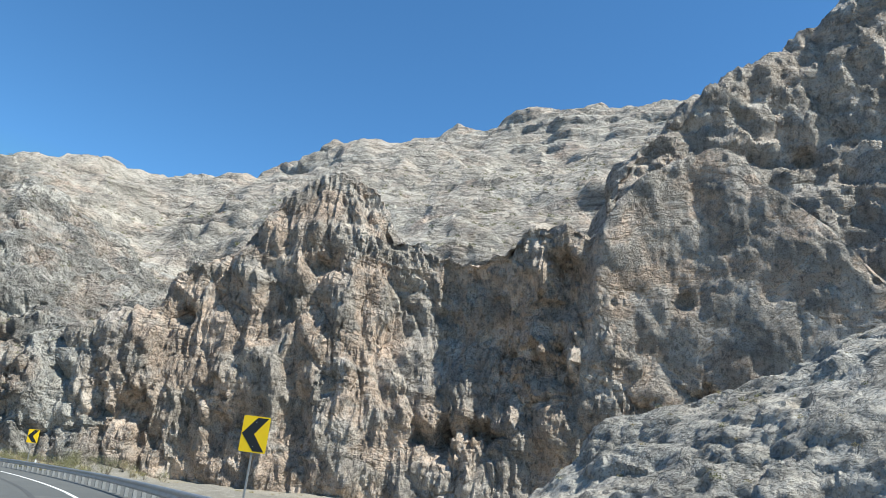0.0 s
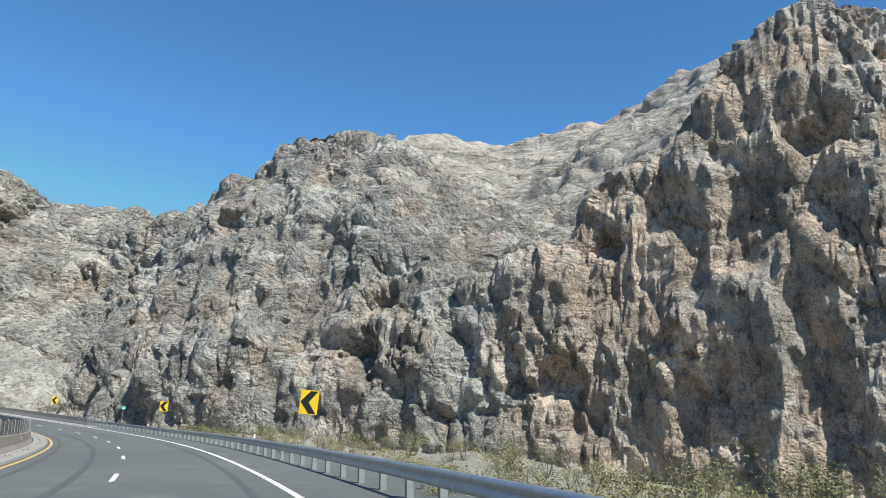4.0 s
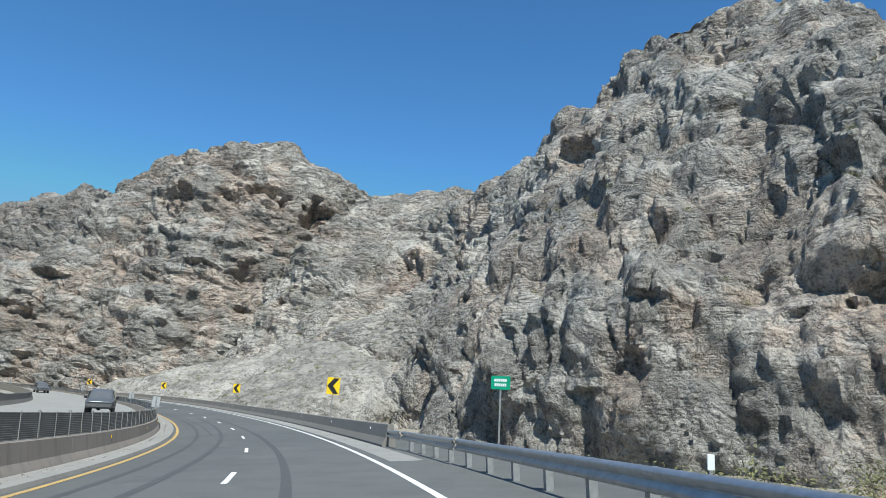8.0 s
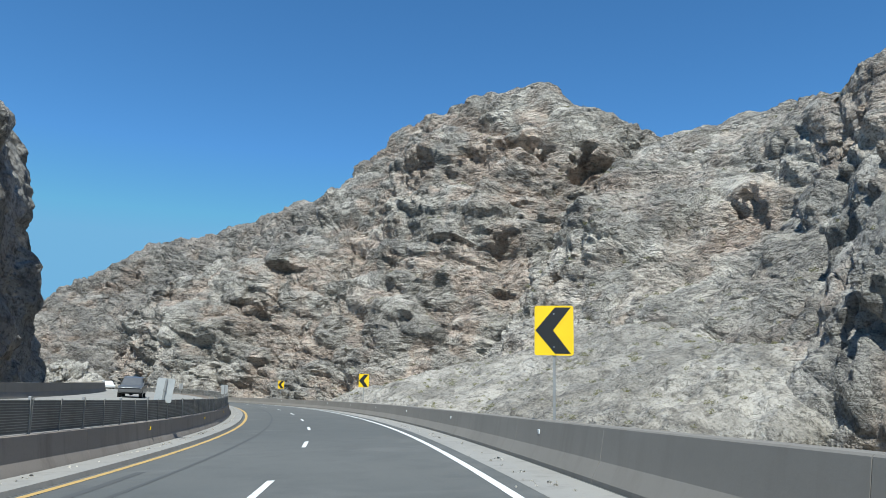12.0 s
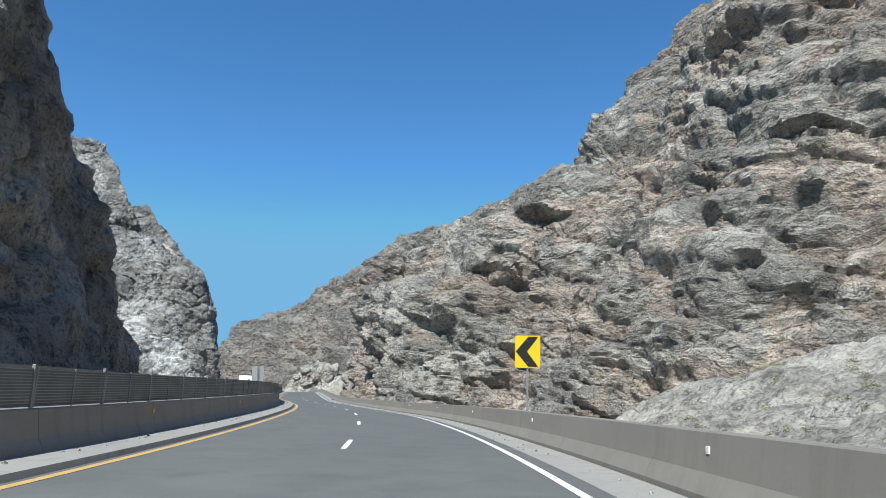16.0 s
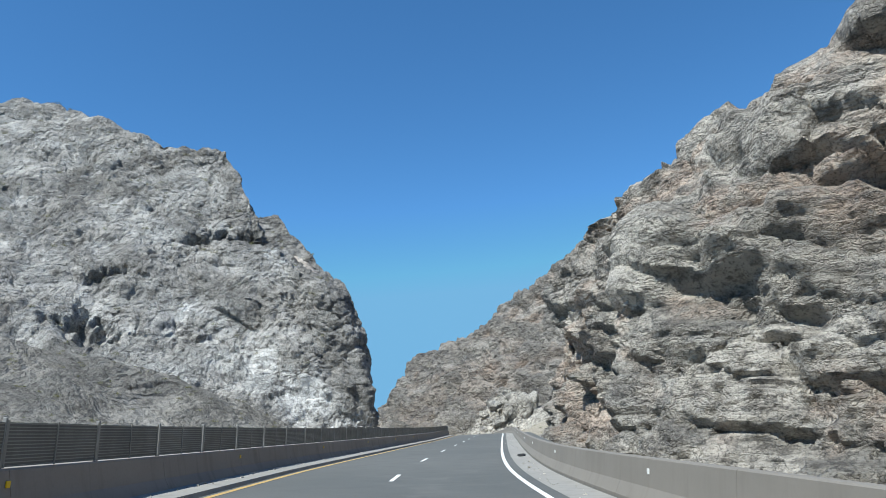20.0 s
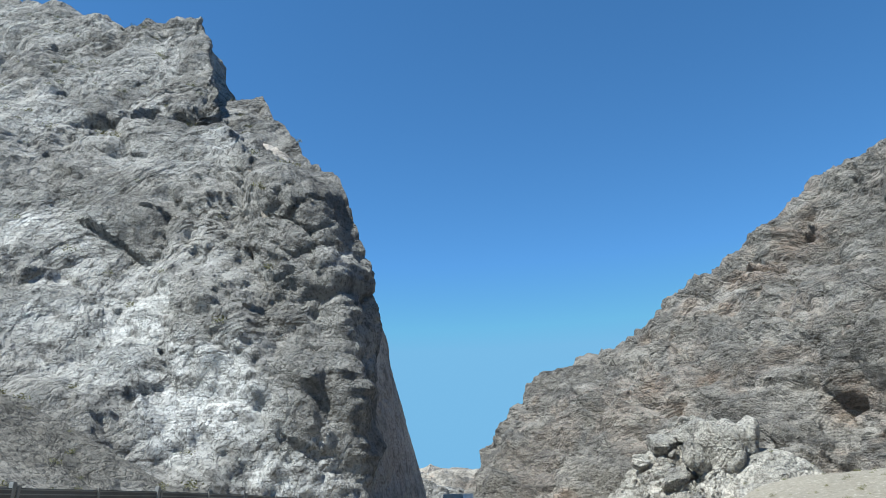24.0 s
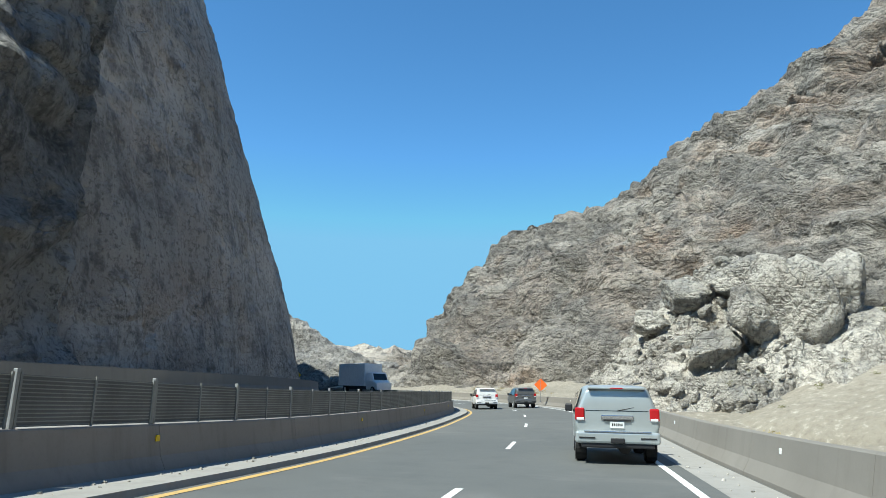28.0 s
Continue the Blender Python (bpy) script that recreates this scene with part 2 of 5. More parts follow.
rubber_mark = plain("tyre_rubber_mark", (0.082, 0.084, 0.081), 0.8)
steel = plain("galvanised_steel", (0.50, 0.51, 0.52), 0.42, 0.85, 0.25, 6.0)
post_steel = plain("dull_post_steel", (0.36, 0.36, 0.35), 0.55, 0.6, 0.2, 8.0)
fence_mat = plain("grey_screen_slat", (0.30, 0.295, 0.272), 0.6, 0.0, 0.35, 1.2)
# flat dark tone for the gaps between slats, their shade put into colour
gap_shade_mat = plain("dark_gap_shade", (0.15, 0.148, 0.138), 0.7, 0.0, 0.35, 1.2)
sign_yellow = plain("yellow_sign_sheet", (0.86, 0.565, 0.005), 0.45, 0.0, 0.05)
sign_black = plain("black_sign_film", (0.012, 0.013, 0.014), 0.5)
sign_green = plain("green_sign_sheet", (0.01, 0.30, 0.16), 0.45)
sign_white = plain("white_sign_film", (0.80, 0.82, 0.80), 0.45)
sign_orange = plain("orange_sign_sheet", (0.95, 0.16, 0.02), 0.5)
sign_back = plain("bare_aluminium_back", (0.55, 0.56, 0.55), 0.5, 0.5)
silver_paint = plain("silver_car_paint", (0.47, 0.51, 0.51), 0.28, 0.45, 0.05)
white_car_paint = plain("white_car_paint", (0.78, 0.79, 0.79), 0.3)
grey_car_paint = plain("grey_car_paint", (0.16, 0.165, 0.17), 0.3, 0.4)
black_plastic = plain("black_plastic", (0.022, 0.022, 0.024), 0.5)
tyre_rubber = plain("tyre_rubber", (0.018, 0.018, 0.018), 0.85)
alloy = plain("alloy_wheel", (0.5, 0.5, 0.5), 0.35, 0.9)
red_lens = plain("red_lamp_lens", (0.42, 0.012, 0.015), 0.2)
chrome = plain("bright_trim", (0.7, 0.7, 0.7), 0.15, 1.0, 0.02)
tinted_glass = plain("tinted_car_glass", (0.012, 0.016, 0.018), 0.06)
truck_white = plain("white_box_panel", (0.80, 0.81, 0.80), 0.5)
shrub_mat = plain("dry_shrub_leaf", (0.23, 0.225, 0.095), 0.8, 0.0, 0.5, 1.5)
straw_mat = plain("straw_grass", (0.36, 0.30, 0.15), 0.9, 0.0, 0.4, 1.5)
twig_mat = plain("grey_twig", (0.17, 0.14, 0.11), 0.9)


# ---- mesh helpers ----
def mesh_from(name, verts, faces, material, smooth=True):
    me = bpy.data.meshes.new(name)
    verts, faces = np.asarray(verts, np.float32), np.asarray(faces, np.int32)
    k = faces.shape[1]
    me.vertices.add(len(verts))
    me.vertices.foreach_set("co", verts.ravel())
    me.loops.add(faces.size)
    me.loops.foreach_set("vertex_index", faces.ravel())
    me.polygons.add(len(faces))
    me.polygons.foreach_set("loop_start", np.arange(0, faces.size, k, dtype=np.int32))
    me.polygons.foreach_set("loop_total", np.full(len(faces), k, np.int32))
    me.polygons.foreach_set("use_smooth", np.full(len(faces), smooth))
    me.update(calc_edges=True)
    me.validate()
    me.materials.append(material)
    return me


def part(name, bm, material, parent, label=""):
    me = bpy.data.meshes.new(name)
    bm.to_mesh(me)
    bm.free()
    me.materials.append(material)
    ob = new(name, me)
    ob.parent = parent
    if label:
        tagged(ob, label)
    return ob


def shared(name, me, parent, m, label=""):
    ob = new(name, me)
    ob.parent = parent
    ob.matrix_local = m
    if label:
        tagged(ob, label)
    return ob


def box(bm, x0, x1, y0, y1, z0, z1, bevel=0.0):
    made = bmesh.ops.create_cube(bm, size=1, matrix=Matrix.Translation(((x0 + x1) / 2, (y0 + y1) / 2, (z0 + z1) / 2)) @ Matrix.Diagonal((x1 - x0, y1 - y0, z1 - z0, 1)))
    if bevel:
        edges = list({e for v in made["verts"] for e in v.link_edges})
        bmesh.ops.bevel(bm, geom=edges, offset=bevel, segments=2, affect="EDGES", profile=0.5)
    return bm


def rod(bm, a, b, r, n=8, r2=None):
    a, b = Vector(a), Vector(b)
    m = Matrix.Translation((a + b) / 2) @ (b - a).to_track_quat("Z", "Y").to_matrix().to_4x4()
    bmesh.ops.create_cone(bm, cap_ends=True, segments=n, radius1=r, radius2=r if r2 is None else r2, depth=(b - a).length, matrix=m)
    return bm


def grid_faces(nu, nv, flip=False):
    i, j = np.meshgrid(np.arange(nu - 1), np.arange(nv - 1), indexing="ij")
    a = (i * nv + j).ravel()
    q = np.stack([a, a + nv, a + nv + 1, a + 1], 1)
    return q[:, ::-1] if flip else q


# ---- noise on arrays of points ----
def hashed(ix, iy, iz, seed):
    h = (ix.astype(np.uint32) * np.uint32(374761393) + iy.astype(np.uint32) * np.uint32(668265263) + iz.astype(np.uint32) * np.uint32(2147483647 - 1274126177) + np.uint32(seed * 1013904223 & 0xFFFFFFFF))
    h = (h ^ (h >> np.uint32(13))) * np.uint32(1274126177)
    h = (h ^ (h >> np.uint32(16))) * np.uint32(2246822519)
    return ((h ^ (h >> np.uint32(15))) & np.uint32(0xFFFFFF)).astype(np.float32) / np.float32(0xFFFFFF)


def soft_noise(p, seed=0):
    """Smooth value noise in -1..1."""
    b = np.floor(p)
    t = (p - b).astype(np.float32)
    t = t * t * t * (t * (t * 6 - 15) + 10)
    i = b.astype(np.int64)
    out = 0
    for dx in (0, 1):
        for dy in (0, 1):
            for dz in (0, 1):
                w = (t[:, 0] if dx else 1 - t[:, 0]) * (t[:, 1] if dy else 1 - t[:, 1]) * (t[:, 2] if dz else 1 - t[:, 2])
                out = out + w * hashed(i[:, 0] + dx, i[:, 1] + dy, i[:, 2] + dz, seed)
    return out * 2 - 1


def fbm(p, octaves, seed=0, gain=0.5):
    out, a = 0, 1.0
    for k in range(octaves):
        out = out + a * soft_noise(p * (2.03 ** k) + 17.3 * k, seed + k)
        a *= gain
    return out


def ridges(p, octaves, seed=0, gain=0.5):
    out, a = 0, 1.0
    for k in range(octaves):
        out = out + a * (0.5 - np.abs(soft_noise(p * (2.07 ** k) + 9.1 * k, seed + k)) * 1.6)
        a *= gain
    return out


def spline(pts, n):
    """n points along a smooth curve through pts, evenly by length."""
    p = np.asarray(pts, float)
    e = np.vstack([2 * p[0] - p[1], p, 2 * p[-1] - p[-2]])
    s = np.linspace(0, len(p) - 1 - 1e-9, n * 4)
    i = s.astype(int)
    t = (s - i)[:, None]
    a, b, c, d = e[i], e[i + 1], e[i + 2], e[i + 3]
    q = 0.5 * (2 * b + (c - a) * t + (2 * a - 5 * b + 4 * c - d) * t ** 2 + (3 * b - a - 3 * c + d) * t ** 3)
    return q, s


def loft(lines, nu, v):
    """A smooth sheet through lines of equal length, from the foot up."""
    cols = []
    for ln in lines:
        q, s = spline(ln, nu)
        cols.append((q, s))
    run = np.mean([np.concatenate([[0], np.cumsum(np.linalg.norm(np.diff(q, axis=0), axis=1))]) for q, s in cols], axis=0)
    even = np.interp(np.linspace(0, run[-1], nu), run, cols[0][1])
    cols = [np.stack([np.interp(even, s, q[:, k]) for k in range(3)], 1) for q, s in cols]
    cols = np.stack(cols)                       # line, u, xyz
    length = np.concatenate([[0], np.cumsum(np.linalg.norm(np.diff(cols, axis=0), axis=2).mean(1))])
    v = np.clip(v, 0, length[-1] - 1e-6)
    i = np.clip(np.searchsorted(length, v, side="right") - 1, 0, len(lines) - 2)
    t = ((v - length[i]) / (length[i + 1] - length[i]))[:, None, None]
    e = np.concatenate([2 * cols[:1] - cols[1:2], cols, 2 * cols[-1:] - cols[-2:-1]])
    a, b, c, d = e[i], e[i + 1], e[i + 2], e[i + 3]
    soft = 0.5 * (2 * b + (c - a) * t + (2 * a - 5 * b + 4 * c - d) * t ** 2 + (3 * b - a - 3 * c + d) * t ** 3)
    grid = 0.55 * soft + 0.45 * (b * (1 - t) + c * t)
    return grid.transpose(1, 0, 2)              # u, v, xyz


def back_of(crest, bare, push, drop):
    """Lines behind a crest that close its back; bare is the crest without its turned ends."""
    c = np.asarray(crest, float)
    d = np.gradient(bare[:, :2], axis=0)
    d /= np.linalg.norm(d, axis=1)[:, None] + 1e-9
    away = np.stack([-d[:, 1], d[:, 0]], 1)
    away = np.vstack([away[:1], away, away[-1:]])
    near, far = c.copy(), c.copy()
    near[:, :2] += away * push
    near[:, 2] -= drop * 0.25
    far[:, :2] += away * push * 2.2
    far[:, 2] = np.minimum(far[:, 2] - drop, -26)
    return [near, far]


def facets(q, size, seed):
    """Blocks with flat tilted faces and sharp edges, in about -1..1."""
    c = (q / np.asarray(size)).astype(np.float32)
    b = np.floor(c - 0.5)
    best = np.full(len(c), 9e9, np.float32)
    second = best.copy()
    out = np.zeros(len(c), np.float32)
    for dx in (0, 1):
        for dy in (0, 1):
            for dz in (0, 1):
                k = b + np.array([dx, dy, dz], np.float32)
                i = k.astype(np.int64)
                h = [hashed(i[:, 0], i[:, 1], i[:, 2], seed + n) for n in range(4)]
                r = [c[:, n] - k[:, n] - 0.15 - 0.7 * h[n] for n in range(3)]
                far = r[0] ** 2 + r[1] ** 2 + r[2] ** 2
                val = (h[3] - 0.5) * 1.5 + (h[1] - 0.5) * 3.0 * r[0] + (h[2] - 0.5) * 3.0 * r[1] + (h[0] - 0.5) * 3.0 * r[2]
                near = far < best
                second = np.where(near, best, np.minimum(second, far))
                out = np.where(near, val, out)
                best = np.where(near, far, best)
    return out, np.sqrt(second) - np.sqrt(best)


def clumps(q, size, seed):
    """Flat-topped tilted blocks that lean on one another, with sharp creases between; in about -1..1."""
    c = (q / np.asarray(size)).astype(np.float32)
    b = np.floor(c - 0.5)
    best = np.full(len(c), -9e9, np.float32)
    second = best.copy()
    for dx in (0, 1):
        for dy in (0, 1):
            for dz in (0, 1):
                k = b + np.array([dx, dy, dz], np.float32)
                i = k.astype(np.int64)
                h = [hashed(i[:, 0], i[:, 1], i[:, 2], seed + n) for n in range(4)]
                r = [c[:, n] - k[:, n] - 0.2 - 0.6 * h[n] for n in range(3)]
                far = np.sqrt(r[0] ** 2 + r[1] ** 2 + r[2] ** 2)
                val = (h[3] - 0.5) * 1.1 + (h[1] - 0.5) * 1.7 * r[0] + (h[2] - 0.5) * 1.7 * r[1] + (0.15 - h[0]) * 1.5 * r[2] - 2.6 * np.maximum(far - 0.34, 0)
                second = np.maximum(second, np.minimum(best, val))
                best = np.maximum(best, val)
    return best + 0.2, best - second


def hollows(p, seed, share):
    """Scattered caves and pockets: their depth, and a rim round each."""
    deep, rim = np.zeros(len(p)), np.zeros(len(p))
    for size, amount in ((16.0, 1.0), (6.5, 0.8)):
        c = p / np.array([size, size, size * 0.9])
        b = np.floor(c - 0.5)
        for dx in (0, 1):
            for dy in (0, 1):
                for dz in (0, 1):
                    k = b + np.array([dx, dy, dz])
                    i = k.astype(np.int64)
                    h = [hashed(i[:, 0], i[:, 1], i[:, 2], seed + n + int(size)) for n in range(5)]
                    r = (c - k - 0.25 - 0.5 * np.stack(h[:3], 1)) / (np.array([0.115, 0.115, 0.16]) * (0.5 + h[4][:, None]))
                    far = (r ** 2).sum(1)
                    on = (h[3] < share) * 1.0
                    deep = np.maximum(deep, on * amount * size * 0.17 * np.exp(-far ** 2) * (0.5 + h[4]))
                    rim = np.maximum(rim, on * np.exp(-(far / 3.5) ** 2))
    return deep, rim


def cliff(name, lines, step, material, label, seed, big=3.0, rib=1.6, block=0.9, bed=0.6, flute=0.0, fine=0.3, dip=(0.05, 0.02), bed_at=3.2, cell=(1.0, 1.0, 1.0), pits=(), bare=(), push=22, drop=45, holes=0.25, tan=0.35):
    """A rock wall lofted from its foot, knee and crest lines, broken up by ribs, blocks, beds and hollows."""
    lines = [np.asarray(l, float) for l in lines]
    skirt = lines[0].copy()
    skirt[:, 2] -= 16
    ends = []
    for l in [skirt] + lines:
        a, b = l[0, :2] - l[1, :2], l[-1, :2] - l[-2, :2]
        a, b = a / np.linalg.norm(a), b / np.linalg.norm(b)
        # the first and last columns turn back into the hill
        first = np.append(l[0, :2] + a * 4 + np.array([a[1], -a[0]]) * push * 0.9, l[0, 2])
        last = np.append(l[-1, :2] + b * 4 + np.array([-b[1], b[0]]) * push * 0.9, l[-1, 2])
        ends.append(np.vstack([first, l, last]))
    lines = ends + back_of(ends[-1], lines[-1], push, drop)
    lu = max(np.linalg.norm(np.diff(l, axis=0), axis=1).sum() for l in lines[:-2])
    lv = np.linalg.norm(np.diff(np.stack(lines), axis=0), axis=2).mean(1)
    front, nu = lv[:-2].sum(), int(lu / step) + 2
    v = np.concatenate([np.arange(2, front + 4, step), np.arange(front + 4 + step, lv.sum(), step * 5), [lv.sum()]])
    g = loft(lines, nu, v)
    nv = len(v)
    du, dv = np.gradient(g, axis=0), np.gradient(g, axis=1)
    nrm = np.cross(du.reshape(-1, 3), dv.reshape(-1, 3))
    nrm /= np.linalg.norm(nrm, axis=1)[:, None] + 1e-9
    p = g.reshape(-1, 3)
    warp = np.stack([fbm(p / 14.0 + 31 * k, 3, seed + 50 * k) for k in range(3)], 1)
    q = p + warp * 3.0
    cell = np.asarray(cell)
    k = p + warp * 1.1
    tilt = np.stack([k[:, 0] + 0.25 * k[:, 2], k[:, 1] - 0.2 * k[:, 2], k[:, 2] + dip[0] * k[:, 0] + dip[1] * k[:, 1]], 1)
    d = big * fbm(q / 26.0, 3, seed + 1)
    d = d + rib * ridges(q / (np.array([15.0, 15.0, 20.0]) * cell), 2, seed + 5, 0.4)
    f0, e0 = clumps(tilt, cell * 24.0, seed + 26)
    f1, e1 = clumps(tilt, cell * 9.5, seed + 30)
    f2, e2 = clumps(tilt + 0.5 * warp, cell * max(4.2, 5 * step), seed + 36)
    f3, e3 = clumps(tilt + 0.7 * warp, cell * max(1.9, 4.0 * step), seed + 42)
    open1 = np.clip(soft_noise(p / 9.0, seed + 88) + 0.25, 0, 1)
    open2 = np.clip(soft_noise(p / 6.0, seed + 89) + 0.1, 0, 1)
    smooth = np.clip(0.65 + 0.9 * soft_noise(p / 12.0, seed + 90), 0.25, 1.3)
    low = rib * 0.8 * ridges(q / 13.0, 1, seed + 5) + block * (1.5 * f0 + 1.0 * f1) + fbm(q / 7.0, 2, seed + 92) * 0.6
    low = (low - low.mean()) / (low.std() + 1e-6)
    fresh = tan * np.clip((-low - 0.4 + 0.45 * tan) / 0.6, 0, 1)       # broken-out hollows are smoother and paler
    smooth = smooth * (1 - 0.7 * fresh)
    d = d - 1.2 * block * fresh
    d = d + block * (2.4 * f0 + 3.2 * f1 + smooth * (2.1 * f2 + 1.05 * f3) - 1.6 * open1 * np.exp(-(e1 / 0.05) ** 2) - 0.7 * open2 * np.exp(-(e2 / 0.08) ** 2))
    # sharp crags and rain-cut runnels
    crag = np.abs(soft_noise(k / (max(1.9, 4.5 * step) * cell), seed + 15)) + 0.5 * np.abs(soft_noise(k / (max(1.1, 3 * step) * cell) + 7.7, seed + 16))
    d = d + fine * (0.75 - 1.5 * crag) * smooth
    runnel = np.abs(soft_noise(p / np.array([max(1.3, 3.5 * step), max(1.3, 3.5 * step), 9.0]) + 0.3 * warp, seed + 17))
    d = d + 0.55 * fine * (0.35 - runnel) * np.clip(1.2 - smooth, 0, 1) * 2
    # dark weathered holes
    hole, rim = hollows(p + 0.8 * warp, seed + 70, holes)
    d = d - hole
    if bed:
        level = (p[:, 2] + dip[0] * p[:, 0] + dip[1] * p[:, 1] + 1.3 * warp[:, 0]) / bed_at
        sway = 0.55 + 0.45 * soft_noise(p / 20.0, seed + 3)
        for scale, amount in ((1.0, 1.0), (2.7, 0.28 * np.clip(soft_noise(p / 11.0, seed + 61) + 0.4, 0, 1))):
            lay = np.floor(level * scale)
            saw = level * scale - lay
            li = lay.astype(np.int64)
            jut = hashed(li, li * 0, li * 0, seed + 77)
            d = d + bed * amount * (np.minimum(saw * 4, 1) * 0.6 - 0.4 + (jut - 0.5) * 1.2) * sway
    if flute:
        d = d + flute * ridges(p / np.array([2.6, 2.6, 30.0]) + warp * 0.15, 3, seed + 13, 0.6)
    d = d + 0.35 * fine * fbm(q / max(0.9, 2.6 * step), 2, seed + 21, 0.62)
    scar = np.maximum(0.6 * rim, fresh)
    uneven = 0.55 * f2 + 0.6 * fbm(p / 2.6, 3, seed + 95) + 0.3 * f1
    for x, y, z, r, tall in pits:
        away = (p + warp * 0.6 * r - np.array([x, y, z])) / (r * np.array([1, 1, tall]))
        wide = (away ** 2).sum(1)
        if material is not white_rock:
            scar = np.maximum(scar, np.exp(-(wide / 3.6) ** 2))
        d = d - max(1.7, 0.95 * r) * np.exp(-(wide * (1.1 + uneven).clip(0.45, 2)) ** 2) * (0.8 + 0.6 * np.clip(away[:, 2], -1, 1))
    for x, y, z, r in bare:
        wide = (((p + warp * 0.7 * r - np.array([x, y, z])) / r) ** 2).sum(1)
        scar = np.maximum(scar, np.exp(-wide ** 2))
        d = d - 0.8 * block * np.exp(-wide ** 2) * f2
    p = p + nrm * d[:, None]
    me = mesh_from(name, p, grid_faces(nu, nv), material)
    me.set_sharp_from_angle(angle=0.5)
    ob = new(name, me)
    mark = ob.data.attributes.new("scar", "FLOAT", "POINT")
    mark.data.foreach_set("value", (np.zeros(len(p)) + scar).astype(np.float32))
    return tagged(ob, label, "cliff", kind="structure")

# ---- the road's line ----
ROAD = [(44, -92, 6.5), (23.5, -50, 3.4), (0.6, -2.9, 0.2), (-16.6, 32.2, -2.4), (-38.6, 64.7, -4.9), (-65.0, 93.1, -7.2), (-95.0, 117.7, -9.4), (-129.0, 137.4, -11.1), (-165.3, 151.7, -12.1),
        (-203.0, 161.3, -12.7), (-242.8, 165.6, -13.1), (-283.6, 163.0, -13.6), (-322.9, 155.2, -14.2), (-351.7, 147.9, -14.4), (-396.3, 139.4, -14.4), (-440.9, 131.0, -14.4), (-465.3, 123.7, -15.3),
        (-489.2, 116.6, -16.4), (-506.5, 111.9, -17.1), (-525, 106.3, -17.5), (-545, 98.5, -18.0), (-562, 87.5, -18.6), (-576, 71.0, -19.2), (-585, 50.0, -19.7), (-589, 25.0, -20.0), (-588, -10.0, -20.2)]
BANK = [(0, 0.02), (120, 0.03), (190, 0.062), (380, 0.062), (425, 0.0), (470, -0.055), (520, -0.04), (580, 0.0), (640, 0.0), (720, 0.05), (900, 0.05)]
_q, _s = spline(ROAD, 700)
_len = np.concatenate([[0], np.cumsum(np.linalg.norm(np.diff(_q, axis=0), axis=1))])
ROAD_LENGTH = float(_len[-1])


def on_road(s, side=0.0, up=0.0):
    """Places at s metres along the road, side metres to the right of the driven line, up metres above the surface."""
    s, side, up = np.broadcast_arrays(np.asarray(s, float), np.asarray(side, float), np.asarray(up, float))
    at = lambda v: np.stack([np.interp(v, _len, _q[:, k]) for k in range(3)], -1)
    c, d = at(s), at(s + 1.5) - at(s - 1.5)
    d = d / (np.hypot(d[..., 0], d[..., 1])[..., None] + 1e-9)
    bank = np.interp(s, [b[0] for b in BANK], [b[1] for b in BANK])
    return np.stack([c[..., 0] + d[..., 1] * side, c[..., 1] - d[..., 0] * side, c[..., 2] + bank * np.clip(side, -7.5, 6) + up], -1)


def road_pose(s, side=0.0, up=0.0, turn=0.0):
    """A pose on the road: x to the right, y ahead, z up, leaning with the bank."""
    o = Vector(on_road(s, side, up))
    y = (Vector(on_road(s + 1, side, up)) - Vector(on_road(s - 1, side, up))).normalized()
    x = (Vector(on_road(s, side + 0.5, up)) - Vector(on_road(s, side - 0.5, up))).normalized()
    z = x.cross(y).normalized()
    x = y.cross(z)
    return Matrix.Translation(o) @ Matrix((x, y, z)).transposed().to_4x4() @ pose(0, 0, 0, 0, 0, turn)


def along(x, y):
    """How far along the road, and how far to its right, a place lies."""
    i = int(np.argmin((_q[:, 0] - x) ** 2 + (_q[:, 1] - y) ** 2))
    j, k = max(i - 2, 0), min(i + 2, len(_q) - 1)
    d = _q[k, :2] - _q[j, :2]
    d = d / np.hypot(*d)
    return float(_len[i]), float((x - _q[i, 0]) * d[1] - (y - _q[i, 1]) * d[0])


def strip(name, profile, s0, s1, step, material, smooth=False):
    """A ribbon with the cross-section profile, a list of (side, up), along the road."""
    s = np.linspace(s0, s1, max(2, int((s1 - s0) / step) + 1))
    pr = np.asarray(profile, float)
    v = on_road(s[:, None], pr[None, :, 0], pr[None, :, 1])
    return mesh_from(name, v.reshape(-1, 3), grid_faces(len(s), len(pr), True), material, smooth)


LEFT_LINE, RIGHT_LINE, LANE_LINE = -5.35, 1.95, -1.75
RIGHT_WALL, LEFT_WALL, RAIL = 3.35, -6.55, 3.75
WALL_FROM = along(-119, 133)[0]
road = tagged(new("road", strip("road", [(-6.3, 0), (-5, 0), (-1.75, 0), (2.4, 0), (6.0, 0.0), (6.3, -0.5)], 0, ROAD_LENGTH, 1.5, asphalt_mat)), "worn grey asphalt road with tyre marks", "road", kind="structure")
shared("edge_line", strip("edge_line", [(RIGHT_LINE - 0.075, 0.006), (RIGHT_LINE + 0.075, 0.006)], 0, ROAD_LENGTH, 1.5, white_paint), road, Matrix(), "white painted edge line")
shared("edge_line", strip("edge_line", [(LEFT_LINE - 0.085, 0.006), (LEFT_LINE + 0.085, 0.006)], 0, ROAD_LENGTH, 1.5, yellow_paint), road, Matrix(), "worn yellow painted edge line")
s = 3.0
